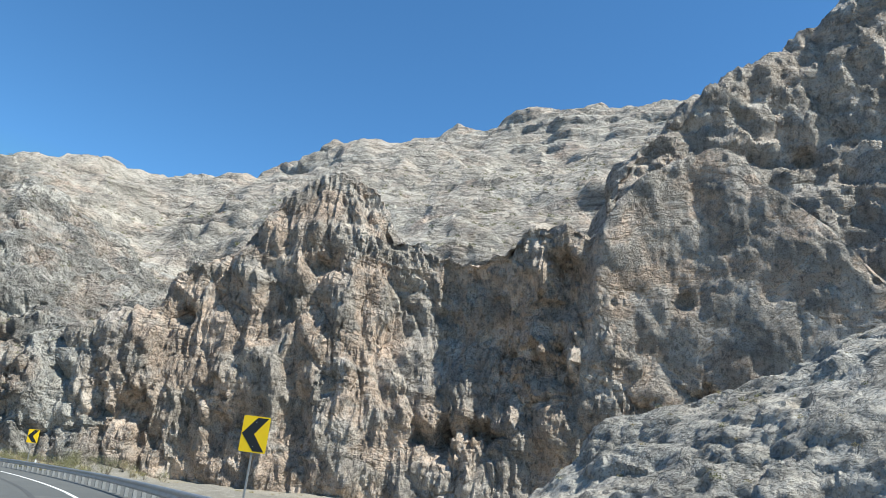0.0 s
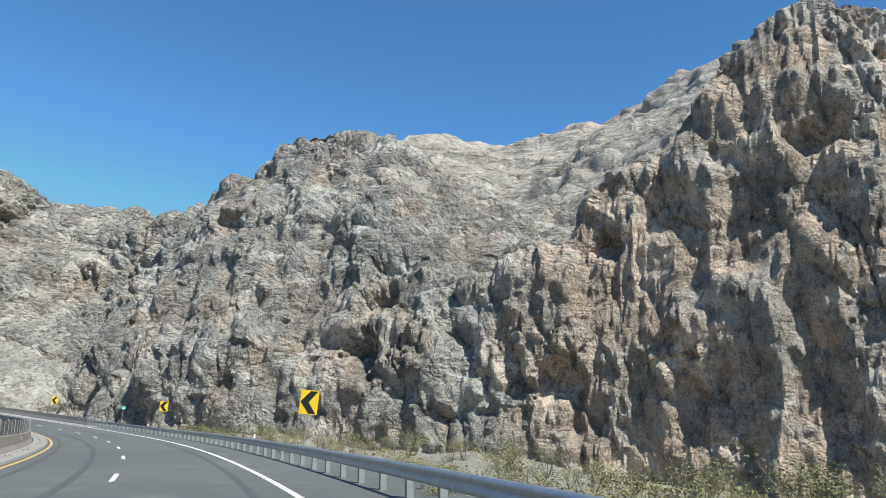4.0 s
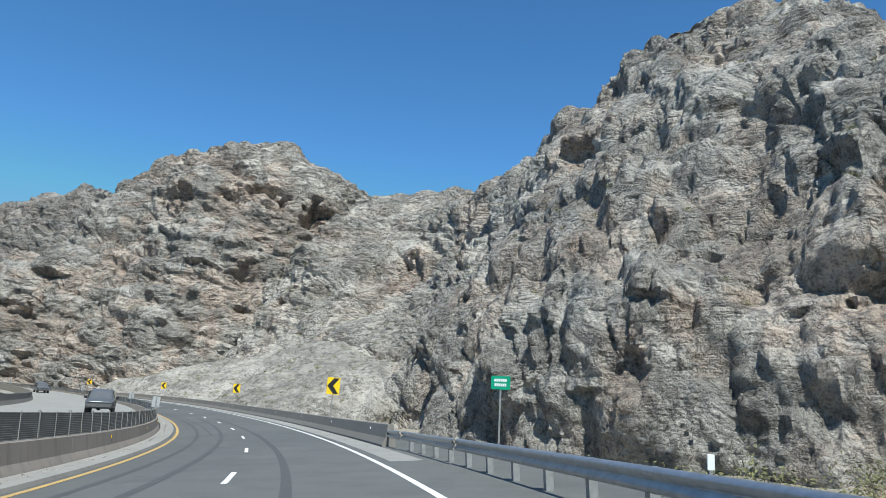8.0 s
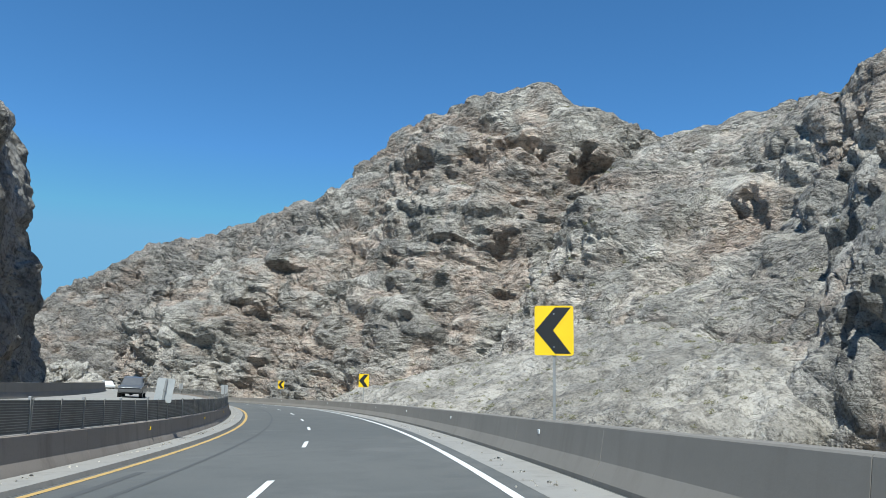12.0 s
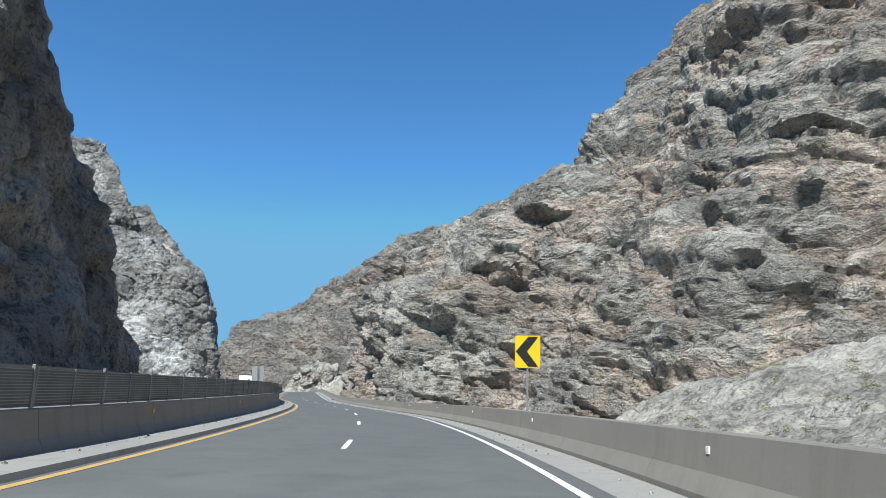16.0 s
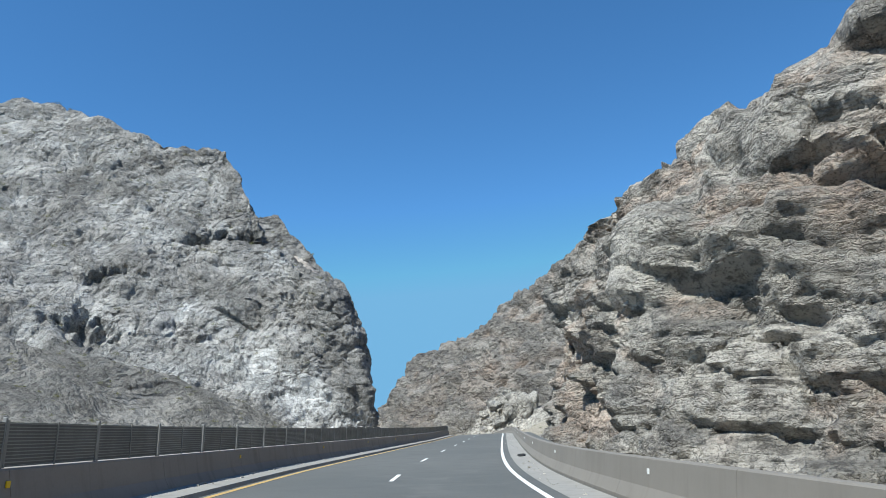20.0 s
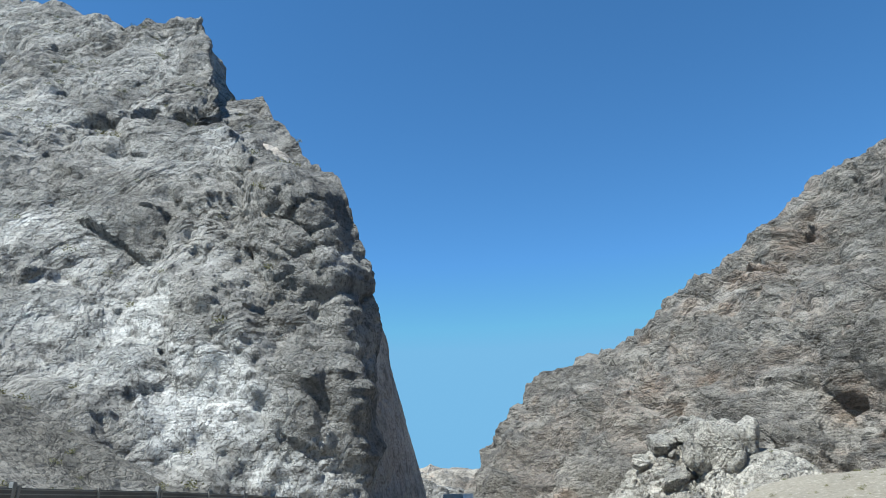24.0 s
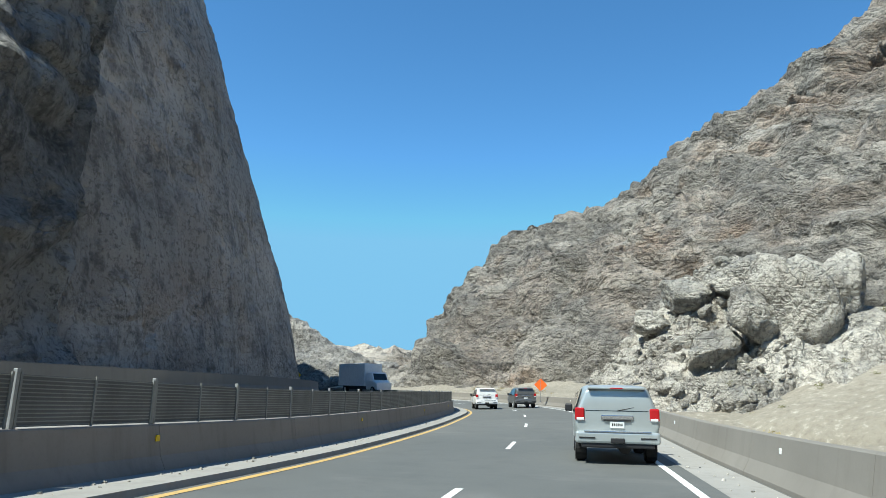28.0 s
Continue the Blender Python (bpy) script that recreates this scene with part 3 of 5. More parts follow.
while s < ROAD_LENGTH - 10:
    shared("lane_dash", strip("lane_dash", [(LANE_LINE - 0.065, 0.006), (LANE_LINE + 0.065, 0.006)], s, s + 3.05, 1.0, white_paint), road, Matrix())
    s += 12.19
for k, (o, w, a, b) in enumerate([(-3.0, 0.22, 150, 330), (-4.5, 0.2, 170, 350), (-3.6, 0.12, 300, 420), (-0.8, 0.22, 240, 330), (-3.3, 0.16, 40, 160), (0.9, 0.18, 100, 230)]):
    ss = np.linspace(a, b, 60)
    wav = o + 0.35 * np.sin(ss / 23.0 + k)
    v = np.stack([on_road(ss, wav - w / 2, 0.004), on_road(ss, wav + w / 2, 0.004)], 1)
    shared("tyre_mark", mesh_from("tyre_mark", v.reshape(-1, 3), grid_faces(60, 2, True), rubber_mark), road, Matrix(), "dark rubber tyre mark")
for s in (300, 418, 452):
    shared("bridge_joint", strip("bridge_joint", [(-6.2, 0.005), (3.2, 0.005)], s, s + 0.16, 0.16, rubber_mark), road, Matrix(), "dark expansion joint")
shoulder = tagged(new("pavement", strip("shoulder", [(2.35, 0.004), (2.9, 0.005), (3.3, 0.008)], WALL_FROM - 8, ROAD_LENGTH, 1.5, slab_mat)), "pale concrete strip beside the barrier", "pavement", kind="structure")
tagged(new("pavement", strip("shoulder", [(-6.5, 0.12), (-5.95, 0.12), (-5.62, 0.10), (-5.58, 0.003)], 60, ROAD_LENGTH, 1.5, slab_mat)), "pale dusty concrete kerb beside the median barrier", "pavement", kind="structure")

# opposite carriageway, a little higher, and its outer barrier
tagged(new("road", strip("far_road", [(-7.6, 0.3), (-8.2, 0.75), (-12.5, 0.95), (-18.5, 1.1), (-19.5, 0.6)], 0, ROAD_LENGTH, 3, slab_mat)), "pale concrete opposite carriageway", "road", kind="structure")
far_wall = tagged(new("concrete_barrier", strip("far_barrier", [(-18.2, 1.1), (-18.35, 1.45), (-18.42, 2.0), (-18.6, 2.0), (-18.8, 1.0)], 0, ROAD_LENGTH, 3, barrier_mat)), "long grey concrete barrier beyond the opposite lanes", "barrier", kind="structure")

# ---- barriers ----
SEG = 6.1


def barrier(name, label, s0, s1, side, face, high, material, group):
    """A concrete barrier in cast lengths with open joints; face is -1 or 1, towards the lanes."""
    root = tagged(new(name), label, "barrier", group, kind="structure")
    prof = [(0.0, -0.3), (0.0, 0.08), (0.13 * -face, 0.34), (0.20 * -face, high - 0.02), (0.22 * -face, high), (0.40 * -face, high), (0.42 * -face, high - 0.02), (0.60 * -face, -0.3)]
    prof = [(side + a, b) for a, b in prof]
    s = s0
    while s < s1:
        e = min(s + SEG - 0.014, s1)
        ss = np.linspace(s, e, max(2, int((e - s) / 1.6) + 1))
        pr = np.asarray(prof)
        v = on_road(ss[:, None], pr[None, :, 0], pr[None, :, 1]).reshape(-1, 3)
        f = grid_faces(len(ss), 8, face < 0)
        cap = np.array([(0, 1, 2, 7), (2, 3, 6, 7), (3, 4, 5, 6)])
        f = np.concatenate([f, cap[:, ::-1], cap + (len(ss) - 1) * 8])
        me = mesh_from("barrier_segment", v, f, material, False)
        shared("barrier_segment", me, root, Matrix())
        s += SEG
    return root


right_barrier = barrier("concrete_barrier", "long tan-grey concrete barrier along the right lane", WALL_FROM, ROAD_LENGTH - 60, RIGHT_WALL, -1, 0.86, barrier_mat, "")
left_barrier = barrier("concrete_barrier", "brown-stained concrete median barrier", 60, ROAD_LENGTH - 60, LEFT_WALL, 1, 0.84, brown_barrier_mat, "")

# reflectors on the barriers
bm = box(bmesh.new(), -0.012, 0.012, -0.05, 0.05, -0.05, 0.05, 0.004)
tab = bpy.data.meshes.new("reflector")
bm.to_mesh(tab)
tab.materials.append(sign_white)
tab_y = tab.copy()
tab_y.materials[0] = sign_yellow
for s in np.arange(WALL_FROM + 4, ROAD_LENGTH - 80, 12.2):
    shared("reflector", tab, right_barrier, road_pose(s, RIGHT_WALL + 0.16, 0.62), "small white reflector")
for s in np.arange(66, ROAD_LENGTH - 80, 12.2):
    shared("reflector", tab_y, left_barrier, road_pose(s, LEFT_WALL - 0.15, 0.62), "small yellow reflector")

# screen fence on the median barrier
PANEL = 3.05
bm = bmesh.new()
for k in range(13):
    z = 0.03 + k * 0.052
    rod(bm, (0, 0.06, z), (0, PANEL - 0.06, z), 0.017, 5)
for y in (0.06, PANEL / 2, PANEL - 0.06):
    box(bm, 0.012, 0.03, y - 0.02, y + 0.02, 0.0, 0.70)
panel_me = bpy.data.meshes.new("screen_panel")
bm.to_mesh(panel_me)
panel_me.materials.append(fence_mat)
# added sheet behind the slats, painted dark to stand in for shaded gaps
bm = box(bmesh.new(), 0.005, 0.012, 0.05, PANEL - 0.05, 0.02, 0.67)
sheet_me = bpy.data.meshes.new("gap_shade_sheet")
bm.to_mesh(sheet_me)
sheet_me.materials.append(gap_shade_mat)
bm = box(bmesh.new(), -0.03, 0.03, -0.03, 0.03, -0.02, 0.74, 0.006)
fpost_me = bpy.data.meshes.new("fence_post")
bm.to_mesh(fpost_me)
fpost_me.materials.append(post_steel)
fence = tagged(new("screen_fence"), "dark slatted glare screen fence on the median barrier", "fence", kind="structure")
s = 66.0
rng = random.Random(4)
while s < ROAD_LENGTH - 70:
    m = road_pose(s, LEFT_WALL - 0.31, 0.845)
    shared("fence_post", fpost_me, fence, m)
    a, b = Vector(on_road(s, LEFT_WALL - 0.31, 0.845)), Vector(on_road(s + PANEL, LEFT_WALL - 0.31, 0.845))
    y = (b - a).normalized()
    z = (m.to_3x3() @ Vector((0, 0, 1))).normalized()
    x = y.cross(z).normalized()
    mm = Matrix.Translation(a) @ Matrix((x, y, x.cross(y))).transposed().to_4x4() @ pose(0, 0, 0, 0, rng.uniform(-1.5, 1.5), 0)
    pn = shared("screen_panel", panel_me, fence, mm)
    shared("slat_gap_shade", sheet_me, pn, Matrix())
    s += PANEL

# ---- guard rail beside the first stretch ----
rail = tagged(new("guard_rail"), "galvanised steel guard rail on posts", "guard rail", kind="structure")
beam = [(0.02, 0.44), (-0.05, 0.48), (-0.05, 0.53), (0.03, 0.585), (0.03, 0.60), (-0.05, 0.655), (-0.05, 0.705), (0.02, 0.745), (0.035, 0.745), (-0.03, 0.70), (0.045, 0.60), (0.045, 0.585), (-0.03, 0.485), (0.035, 0.44)]
s = 0.0
while s < WALL_FROM - 1:
    e = min(s + 7.62, WALL_FROM + 0.5)
    o = RAIL if e < WALL_FROM - 10 else RAIL - 0.25
    shared("beam", strip("rail_beam", [(RAIL - 0.2 * np.clip((s - WALL_FROM + 16) / 16, 0, 1) + a, b - 0.09) for a, b in beam], s, e - 0.01, 1.9, steel, True), rail, Matrix())
    s += 7.62
bm = box(bmesh.new(), 0.06, 0.20, -0.07, 0.07, -0.9, 0.64, 0.008)
rp_me = bpy.data.meshes.new("rail_post")
bm.to_mesh(rp_me)
rp_me.materials.append(post_steel)
for s in np.arange(1, WALL_FROM - 2, 1.905):
    shared("post", rp_me, rail, road_pose(s, RAIL))

# ---- ground: one sheet to the horizon ----
xs = np.concatenate([-np.geomspace(5000, 60, 14) - 720, np.arange(-760, 131, 4.0), 140 + np.geomspace(30, 5000, 14)])
ys = np.concatenate([-np.geomspace(5000, 60, 14) - 120, np.arange(-150, 321, 4.0), 330 + np.geomspace(30, 5000, 14)])
gx, gy = np.meshgrid(xs, ys, indexing="ij")
flat = np.stack([gx.ravel(), gy.ravel()], 1)
near_i = np.zeros(len(flat), int)
for a in range(0, len(flat), 4000):
    f4 = flat[a:a + 4000]
    near_i[a:a + 4000] = np.argmin((f4[:, :1] - _q[None, ::4, 0]) ** 2 + (f4[:, 1:] - _q[None, ::4, 1]) ** 2, 1)
near_i *= 4
dq = np.gradient(_q[:, :2], axis=0)
dq /= np.linalg.norm(dq, axis=1)[:, None]
off = flat - _q[near_i, :2]
side = off[:, 0] * dq[near_i, 1] - off[:, 1] * dq[near_i, 0]
dist = np.hypot(off[:, 0], off[:, 1]) * np.sign(side)
sm = _len[near_i]
base = _q[near_i, 2]
early = np.clip((WALL_FROM + 6 - sm) / 25, 0, 1)
bench = np.interp(dist, [4, 6, 9, 16, 28, 60], [-0.45, -0.25, 0.0, 0.0, -2.5, -6.0])
gully = np.interp(dist, [4, 6, 12, 30, 60], [-0.6, -2.0, -5.0, -6.0, -4.0])
late = np.clip((sm - along(-510, 111)[0]) / 40, 0, 1)
bank_z = np.interp(dist, [4, 8, 20, 34, 60, 80], [-0.5, 0.0, 1.4, 3.2, 2.0, -1.0])
rise = early * bench + (1 - early) * ((1 - late) * gully + late * bank_z)
left_z = np.interp(-dist, [6, 9, 20, 26, 60, 200], [-0.6, -0.4, -0.3, 0.0, 0.5, 1.0])
gz = base + np.where(dist > 0, rise, left_z) - np.where(np.abs(dist) < 6.5, 0.5, 0)
p3 = np.stack([flat[:, 0], flat[:, 1], gz], 1)
rough = np.clip((np.abs(dist) - 6) / 8, 0, 1)
gz = gz + rough * (0.7 * fbm(p3 / 9.0, 3, 5) + 0.25 * fbm(p3 / 2.5, 2, 8))
ground = tagged(new("ground", mesh_from("ground", np.stack([flat[:, 0], flat[:, 1], gz], 1), grid_faces(len(xs), len(ys)), soil_mat)), "pale dry desert ground with gravel", "ground", kind="structure")

# ---- rock walls, from the foot up; x grows along the right-hand walls ----
cliff("cliff_back_ridge", [
    [(-300, 300, -5), (-200, 290, 0), (-130, 262, 0), (-90, 245, 0), (-60, 240, 0), (-30, 240, 0), (0, 240, 0), (40, 240, 0), (90, 235, 0), (180, 220, 0), (290, 210, 0)],
    [(-290, 320, 50), (-190, 310, 50), (-125, 300, 42), (-90, 300, 45), (-60, 290, 60), (-30, 280, 66), (0, 270, 75), (22, 268, 82), (60, 262, 90), (140, 260, 105), (240, 255, 120)],
    [(-300, 380, 90), (-200, 365, 95), (-150, 400, 104), (-105, 420, 138), (-55, 420, 154), (-12, 420, 164), (40, 420, 172), (84, 420, 183), (150, 405, 205), (220, 390, 230), (300, 380, 250)],
    [(-330, 400, 110), (-247, 400, 131), (-221, 470, 165), (-195, 520, 170), (-150, 570, 190), (-80, 560, 235), (-14, 560, 248), (42, 560, 264), (89, 560, 290), (175, 560, 304), (310, 560, 347)]],
    1.9, hill_rock, "high bedded limestone mountainside under open sky", 11, 4, 2.0, 0.45, 4.6, 0, 0.6, (0.06, -0.03), 8.5, (2, 2, 1.2), holes=0.1, push=60, drop=160)
cliff("cliff_peak", [
    [(-258, 240, -18), (-228, 222, -18), (-205, 212, -18), (-185, 203, -18), (-162, 197, -17), (-138, 199, -17), (-118, 201, -17), (-98, 203, -17), (-72, 204, -17)],
    [(-262, 262, 4), (-230, 235, 5), (-205, 222, 8), (-185, 212, 9), (-165, 204, 9), (-140, 206, 9), (-122, 208, 13), (-100, 210, 13), (-74, 209, 11)],
    [(-275, 280, 30), (-240, 262, 32), (-215, 250, 38), (-195, 245, 44), (-175, 243, 50), (-150, 240, 52), (-125, 226, 42), (-100, 232, 38), (-72, 225, 28)],
    [(-285, 292, 62), (-256, 290, 65), (-227, 276, 67), (-203, 271, 77), (-188, 278, 90), (-158, 278, 87), (-139, 288, 78), (-105, 300, 58), (-75, 292, 42)]],
    0.55, grey_rock, "grey pitted limestone peak with caves", 23, 2.2, 1.6, 0.8, 0.5, 0.2, 0.55, (0.1, -0.05), 4.5, (1.1, 1.1, 1.35),
    pits=[(-165, 210, 15, 2.6, 1.0), (-178, 214, 10, 2.7, 1.0), (-136, 207, 7, 1.7, 1.3), (-131, 206, 1, 1.7, 1.2), (-118, 210, 18, 2.6, 1.0), (-120, 205, 4, 5.1, 1.0), (-105, 206, 7, 3.2, 1.2), (-122, 233, 45, 3.4, 1.6), (-161, 250, 63, 6.5, 0.7), (-193, 246, 49, 5.0, 0.8), (-142, 249, 59, 4.0, 1.0), (-151, 212, 19, 1.6, 1.2), (-149, 198, -3, 3.0, 1.6), (-206, 224, 11, 2.8, 1.7), (-178, 206, -2, 1.6, 2.0), (-171, 212, 0, 1.5, 2.0), (-262, 276, 44, 6.5, 0.6), (-142, 203, 4, 1.5, 1.8), (-240, 231, -9, 3.2, 1.2)], tan=0.6, push=40, drop=80)
cliff("cliff_buttress", [
    [(-92, 206, -17), (-75, 204, -17), (-62, 205, -17), (-50, 203, -17), (-38, 198, -17), (-25, 196, -16), (-12, 194, -14), (0, 193, -8), (10, 192, -4), (20, 189, -2), (32, 187, -2), (48, 181, -2), (62, 177, -2)],
    [(-92, 211, 10), (-78, 207, 13), (-66, 207, 18), (-52, 206, 24), (-42, 203, 28), (-28, 201, 36), (-14, 197, 34), (-5, 199, 30), (9, 204, 28), (19, 199, 27), (33, 190, 32), (48, 182, 32), (60, 178, 30)],
    [(-95, 214, 22), (-75, 212, 29), (-68, 212, 43), (-52, 212, 55), (-43, 210, 67), (-28, 212, 79), (-14, 210, 76), (-5, 208, 64), (9, 207, 58), (19, 202, 56), (33, 191, 64), (47, 183, 63), (56, 179, 52)]],
    0.46, warm_rock, "tall tan and grey fluted limestone buttress", 35, 1.6, 1.9, 0.62, 0.25, 0.65, 0.55, (0.02, 0.0), 5.0, (0.85, 0.85, 1.9),
    pits=[(-70, 204, -6, 3.5, 1.0), (-39, 199, -11, 2.6, 2.0), (-27, 202, 48, 4.5, 0.9), (-51, 206, 52, 2.2, 1.2), (-17, 208, 64, 2.8, 1.0), (-62, 206, 29, 4.5, 1.0), (-75, 207, 31, 2.9, 1.4), (17, 197, 5, 8.4, 0.6), (-46, 205, -1, 4.7, 1.8), (42, 183, 48, 6.1, 1.3), (36, 186, 26, 7.5, 0.8), (-72, 204, 1, 6.2, 1.0)], tan=1.0, push=26, drop=70)
cliff("cliff_shaded_face", [
    [(46, 182, -2), (58, 177, -2), (72, 170, -2), (82, 163, 0), (94, 155, 2), (108, 146, 4), (122, 136, 6)],
    [(48, 181, 35), (59, 178, 40), (75, 172, 45), (86, 165, 40), (97, 157, 33), (110, 148, 26), (122, 138, 18)],
    [(49, 181, 62), (60, 179, 78), (80, 175, 89), (90, 168, 77), (100, 160, 66), (111, 150, 48), (122, 140, 30)]],
    0.6, warm_rock, "smooth shaded limestone face with a sunlit slanting crest", 47, 1.0, 0.5, 0.2, 0.2, 0.1, 0.15, tan=1.0, cell=(1, 1, 1.5), pits=[(58, 178, 12, 7, 0.8), (80, 166, 18, 6, 0.7), (71, 174, 43, 2.2, 1.5)], push=14, drop=30)
cliff("cliff_high_tower", [
    [(56, 206, 0), (62, 204, 0), (78, 198, 0), (94, 192, 0), (115, 184, 0), (135, 172, 0), (160, 160, 0), (200, 140, 0)],
    [(57, 212, 40), (63, 211, 55), (79, 207, 66), (95, 204, 75), (122, 200, 88), (140, 190, 95), (172, 178, 110), (215, 160, 120)],
    [(58, 215, 70), (63, 215, 97), (80, 215, 117), (96, 215, 132), (128, 215, 156), (142, 205, 172), (180, 195, 205), (230, 180, 225)]],
    0.95, warm_rock, "high shaded limestone tower at the canyon side", 59, 3.0, 1.8, 0.5, 0.6, 0.3, 0.5, push=40, drop=90)
cliff("cliff_spur", [
    [(13, 86, -7), (19, 75, -5), (25, 66, -3.5), (31, 57, -2.5), (37, 48, -1.5), (44, 36, 0), (52, 20, 1)],
    [(17, 91, -4), (24, 83, 1), (31, 77, 4.5), (39, 70, 8), (46, 63, 11.5), (55, 54, 15), (68, 40, 19)],
    [(22, 96, -2), (26.7, 92, 5.2), (33.8, 88, 9.6), (45, 82, 14.5), (52.5, 76, 19.7), (64, 68, 26), (84, 55, 34)]],
    0.35, scree_rock, "broken pale rock spur with dry scrub beside the road", 61, 0.9, 0.6, 0.24, 0.3, 0.0, 0.2, (0.2, 0.4), 2.6, (1.3, 1.3, 0.8), holes=0.05, push=9, drop=16)
cliff("cliff_recess", [
    [(-376, 226, -16), (-345, 212, -16), (-318, 212, -16), (-297, 218, -15), (-280, 222, -15), (-262, 222, -15), (-240, 224, -17), (-222, 230, -17)],
    [(-372, 242, 0), (-345, 236, 0), (-322, 240, 4), (-302, 250, 11), (-285, 258, 12), (-264, 252, 7), (-243, 248, 4), (-224, 250, 4)],
    [(-372, 268, 34), (-348, 264, 36), (-328, 260, 46), (-309, 264, 33), (-290, 277, 30), (-266, 278, 32), (-240, 276, 30), (-220, 278, 32)],
    [(-380, 294, 70), (-356, 296, 72), (-338, 300, 74), (-311, 310, 75), (-284, 300, 66), (-259, 292, 66), (-238, 292, 64), (-218, 294, 66)]],
    0.55, bedded_rock, "bedded limestone saddle above pale scree", 73, 2.0, 1.2, 0.55, 1.8, 0.0, 0.5, (0.12, 0.0), 5.0, (1.1, 1.1, 0.8),
    pits=[(-290, 277, 33, 4.6, 1.8), (-261, 238, -5, 3.8, 1.5), (-324, 262, 50, 5, 0.6)], push=40, drop=70)
cliff("cliff_mountain", [
    [(-466, 166, -19), (-461, 140, -19), (-448, 140, -18), (-428, 150, -17), (-416, 153, -16), (-406, 164, -16), (-396, 177, -16), (-384, 188, -15), (-370, 197, -15), (-352, 205, -15), (-338, 215, -16)],
    [(-467, 167, 0), (-462, 141, 1), (-449, 143, 2), (-428, 153, 3), (-418, 156, 4), (-409, 168, 4), (-400, 181, 4), (-389, 194, 4), (-373, 207, 3), (-356, 216, 1), (-340, 244, 0)],
    [(-466, 169, 17), (-461, 144, 14), (-451, 150, 20), (-436, 164, 27), (-427, 173, 27), (-417, 183, 31), (-406, 197, 35), (-398, 214, 37), (-382, 225, 44), (-362, 238, 46), (-342, 272, 40)],
    [(-465, 172, 28), (-459, 151, 21), (-456, 157, 28), (-450, 174, 33), (-451, 190, 42), (-451, 201, 43), (-450, 214, 65), (-438, 231, 87), (-408, 243, 94), (-371, 267, 93), (-344, 302, 71)]],
    0.52, bedded_rock, "grey-tan bedded limestone mountain with red hollows", 85, 1.8, 1.3, 0.75, 2.5, 0.0, 0.45, (0.10, 0.12), 5.2, (1.5, 1.5, 0.75),
    pits=[(-362, 250, 65, 10, 0.5), (-346, 274, 60, 7.5, 0.6), (-392, 230, 67, 5.0, 1.8), (-401, 214, 35, 6.5, 0.7), (-351, 244, 32, 3.3, 1.6), (-408, 182, 10, 4.2, 1.2), (-441, 156, -4, 5.0, 0.8), (-346, 240, 18, 2.9, 1.1), (-367, 210, -3, 2.0, 2.0), (-396, 181, -6, 1.5, 2.0), (-361, 206, -9, 2.0, 1.0), (-368, 199, -11, 3.3, 0.6), (-411, 175, -12, 1.8, 1.6), (-433, 158, -8, 4.6, 0.6), (-428, 155, -11, 2.4, 1.0), (-402, 175, -12, 1.6, 1.0), (-423, 150, -14, 2.2, 1.0)], tan=0.8, holes=0.18, push=45, drop=100)
cliff("cliff_far_wall", [
    [(-632, 10, -23), (-614, 28, -23), (-605, 42, -23), (-600, 55, -22), (-598, 68, -22), (-598, 82, -21), (-596, 100, -19), (-586, 125, -18), (-562, 150, -17), (-520, 176, -17), (-490, 205, -17)],
    [(-652, 20, -22), (-642, 28, -16), (-633, 44, -9), (-629, 54, -2), (-627, 66, 3), (-625, 84, 8), (-621, 104, 12), (-610, 130, 18), (-590, 158, 24), (-540, 190, 28), (-505, 222, 28)],
    [(-668, 20, -21), (-664, 27, -13), (-660, 36, -1), (-656, 45, 8), (-654, 62, 14), (-652, 82, 20), (-650, 100, 27), (-644, 124, 34), (-634, 152, 44), (-590, 196, 58), (-545, 235, 65)],
    [(-682, 18, -21), (-681, 25, -13), (-681, 36, 3), (-681, 45, 20), (-681, 62, 28), (-681, 78, 33), (-681, 97, 49), (-680, 118, 60), (-678, 145, 80), (-635, 200, 93), (-592, 245, 110)]],
    0.65, dark_rock, "dark bedded canyon wall stepping down to the gap", 97, 1.8, 1.2, 0.6, 3.2, 0.0, 0.65, (0.02, 0.28), 6.0, (1.3, 1.3, 0.7),
    pits=[(-658, 123, 45, 7, 0.6), (-659, 137, 56, 5.7, 0.6), (-593, 138, 1, 3.2, 0.7), (-604, 76, -16, 2.5, 0.7), (-648, 111, 32, 3.3, 0.7), (-619, 108, 13, 1.8, 1.5), (-624, 92, 10, 4, 0.4)], push=50, drop=60)
cliff("scree_slope", [
    [(-352, 192, -17), (-330, 190, -17), (-305, 190, -17), (-280, 192, -17), (-258, 196, -17), (-240, 204, -17), (-226, 214, -17)],
    [(-350, 204, -11), (-328, 206, -10), (-305, 210, -9), (-280, 212, -8), (-258, 213, -9), (-240, 216, -11), (-226, 221, -13)],
    [(-346, 222, -5), (-326, 230, -2), (-305, 238, 2), (-282, 242, 3), (-260, 238, 1), (-242, 234, -2), (-228, 231, -6)]],
    0.5, scree_rock, "pale loose scree slope dotted with dry scrub", 79, 1.1, 0.6, 0.2, 0.0, 0.0, 0.35, holes=0.0, tan=0.0, push=10, drop=14)
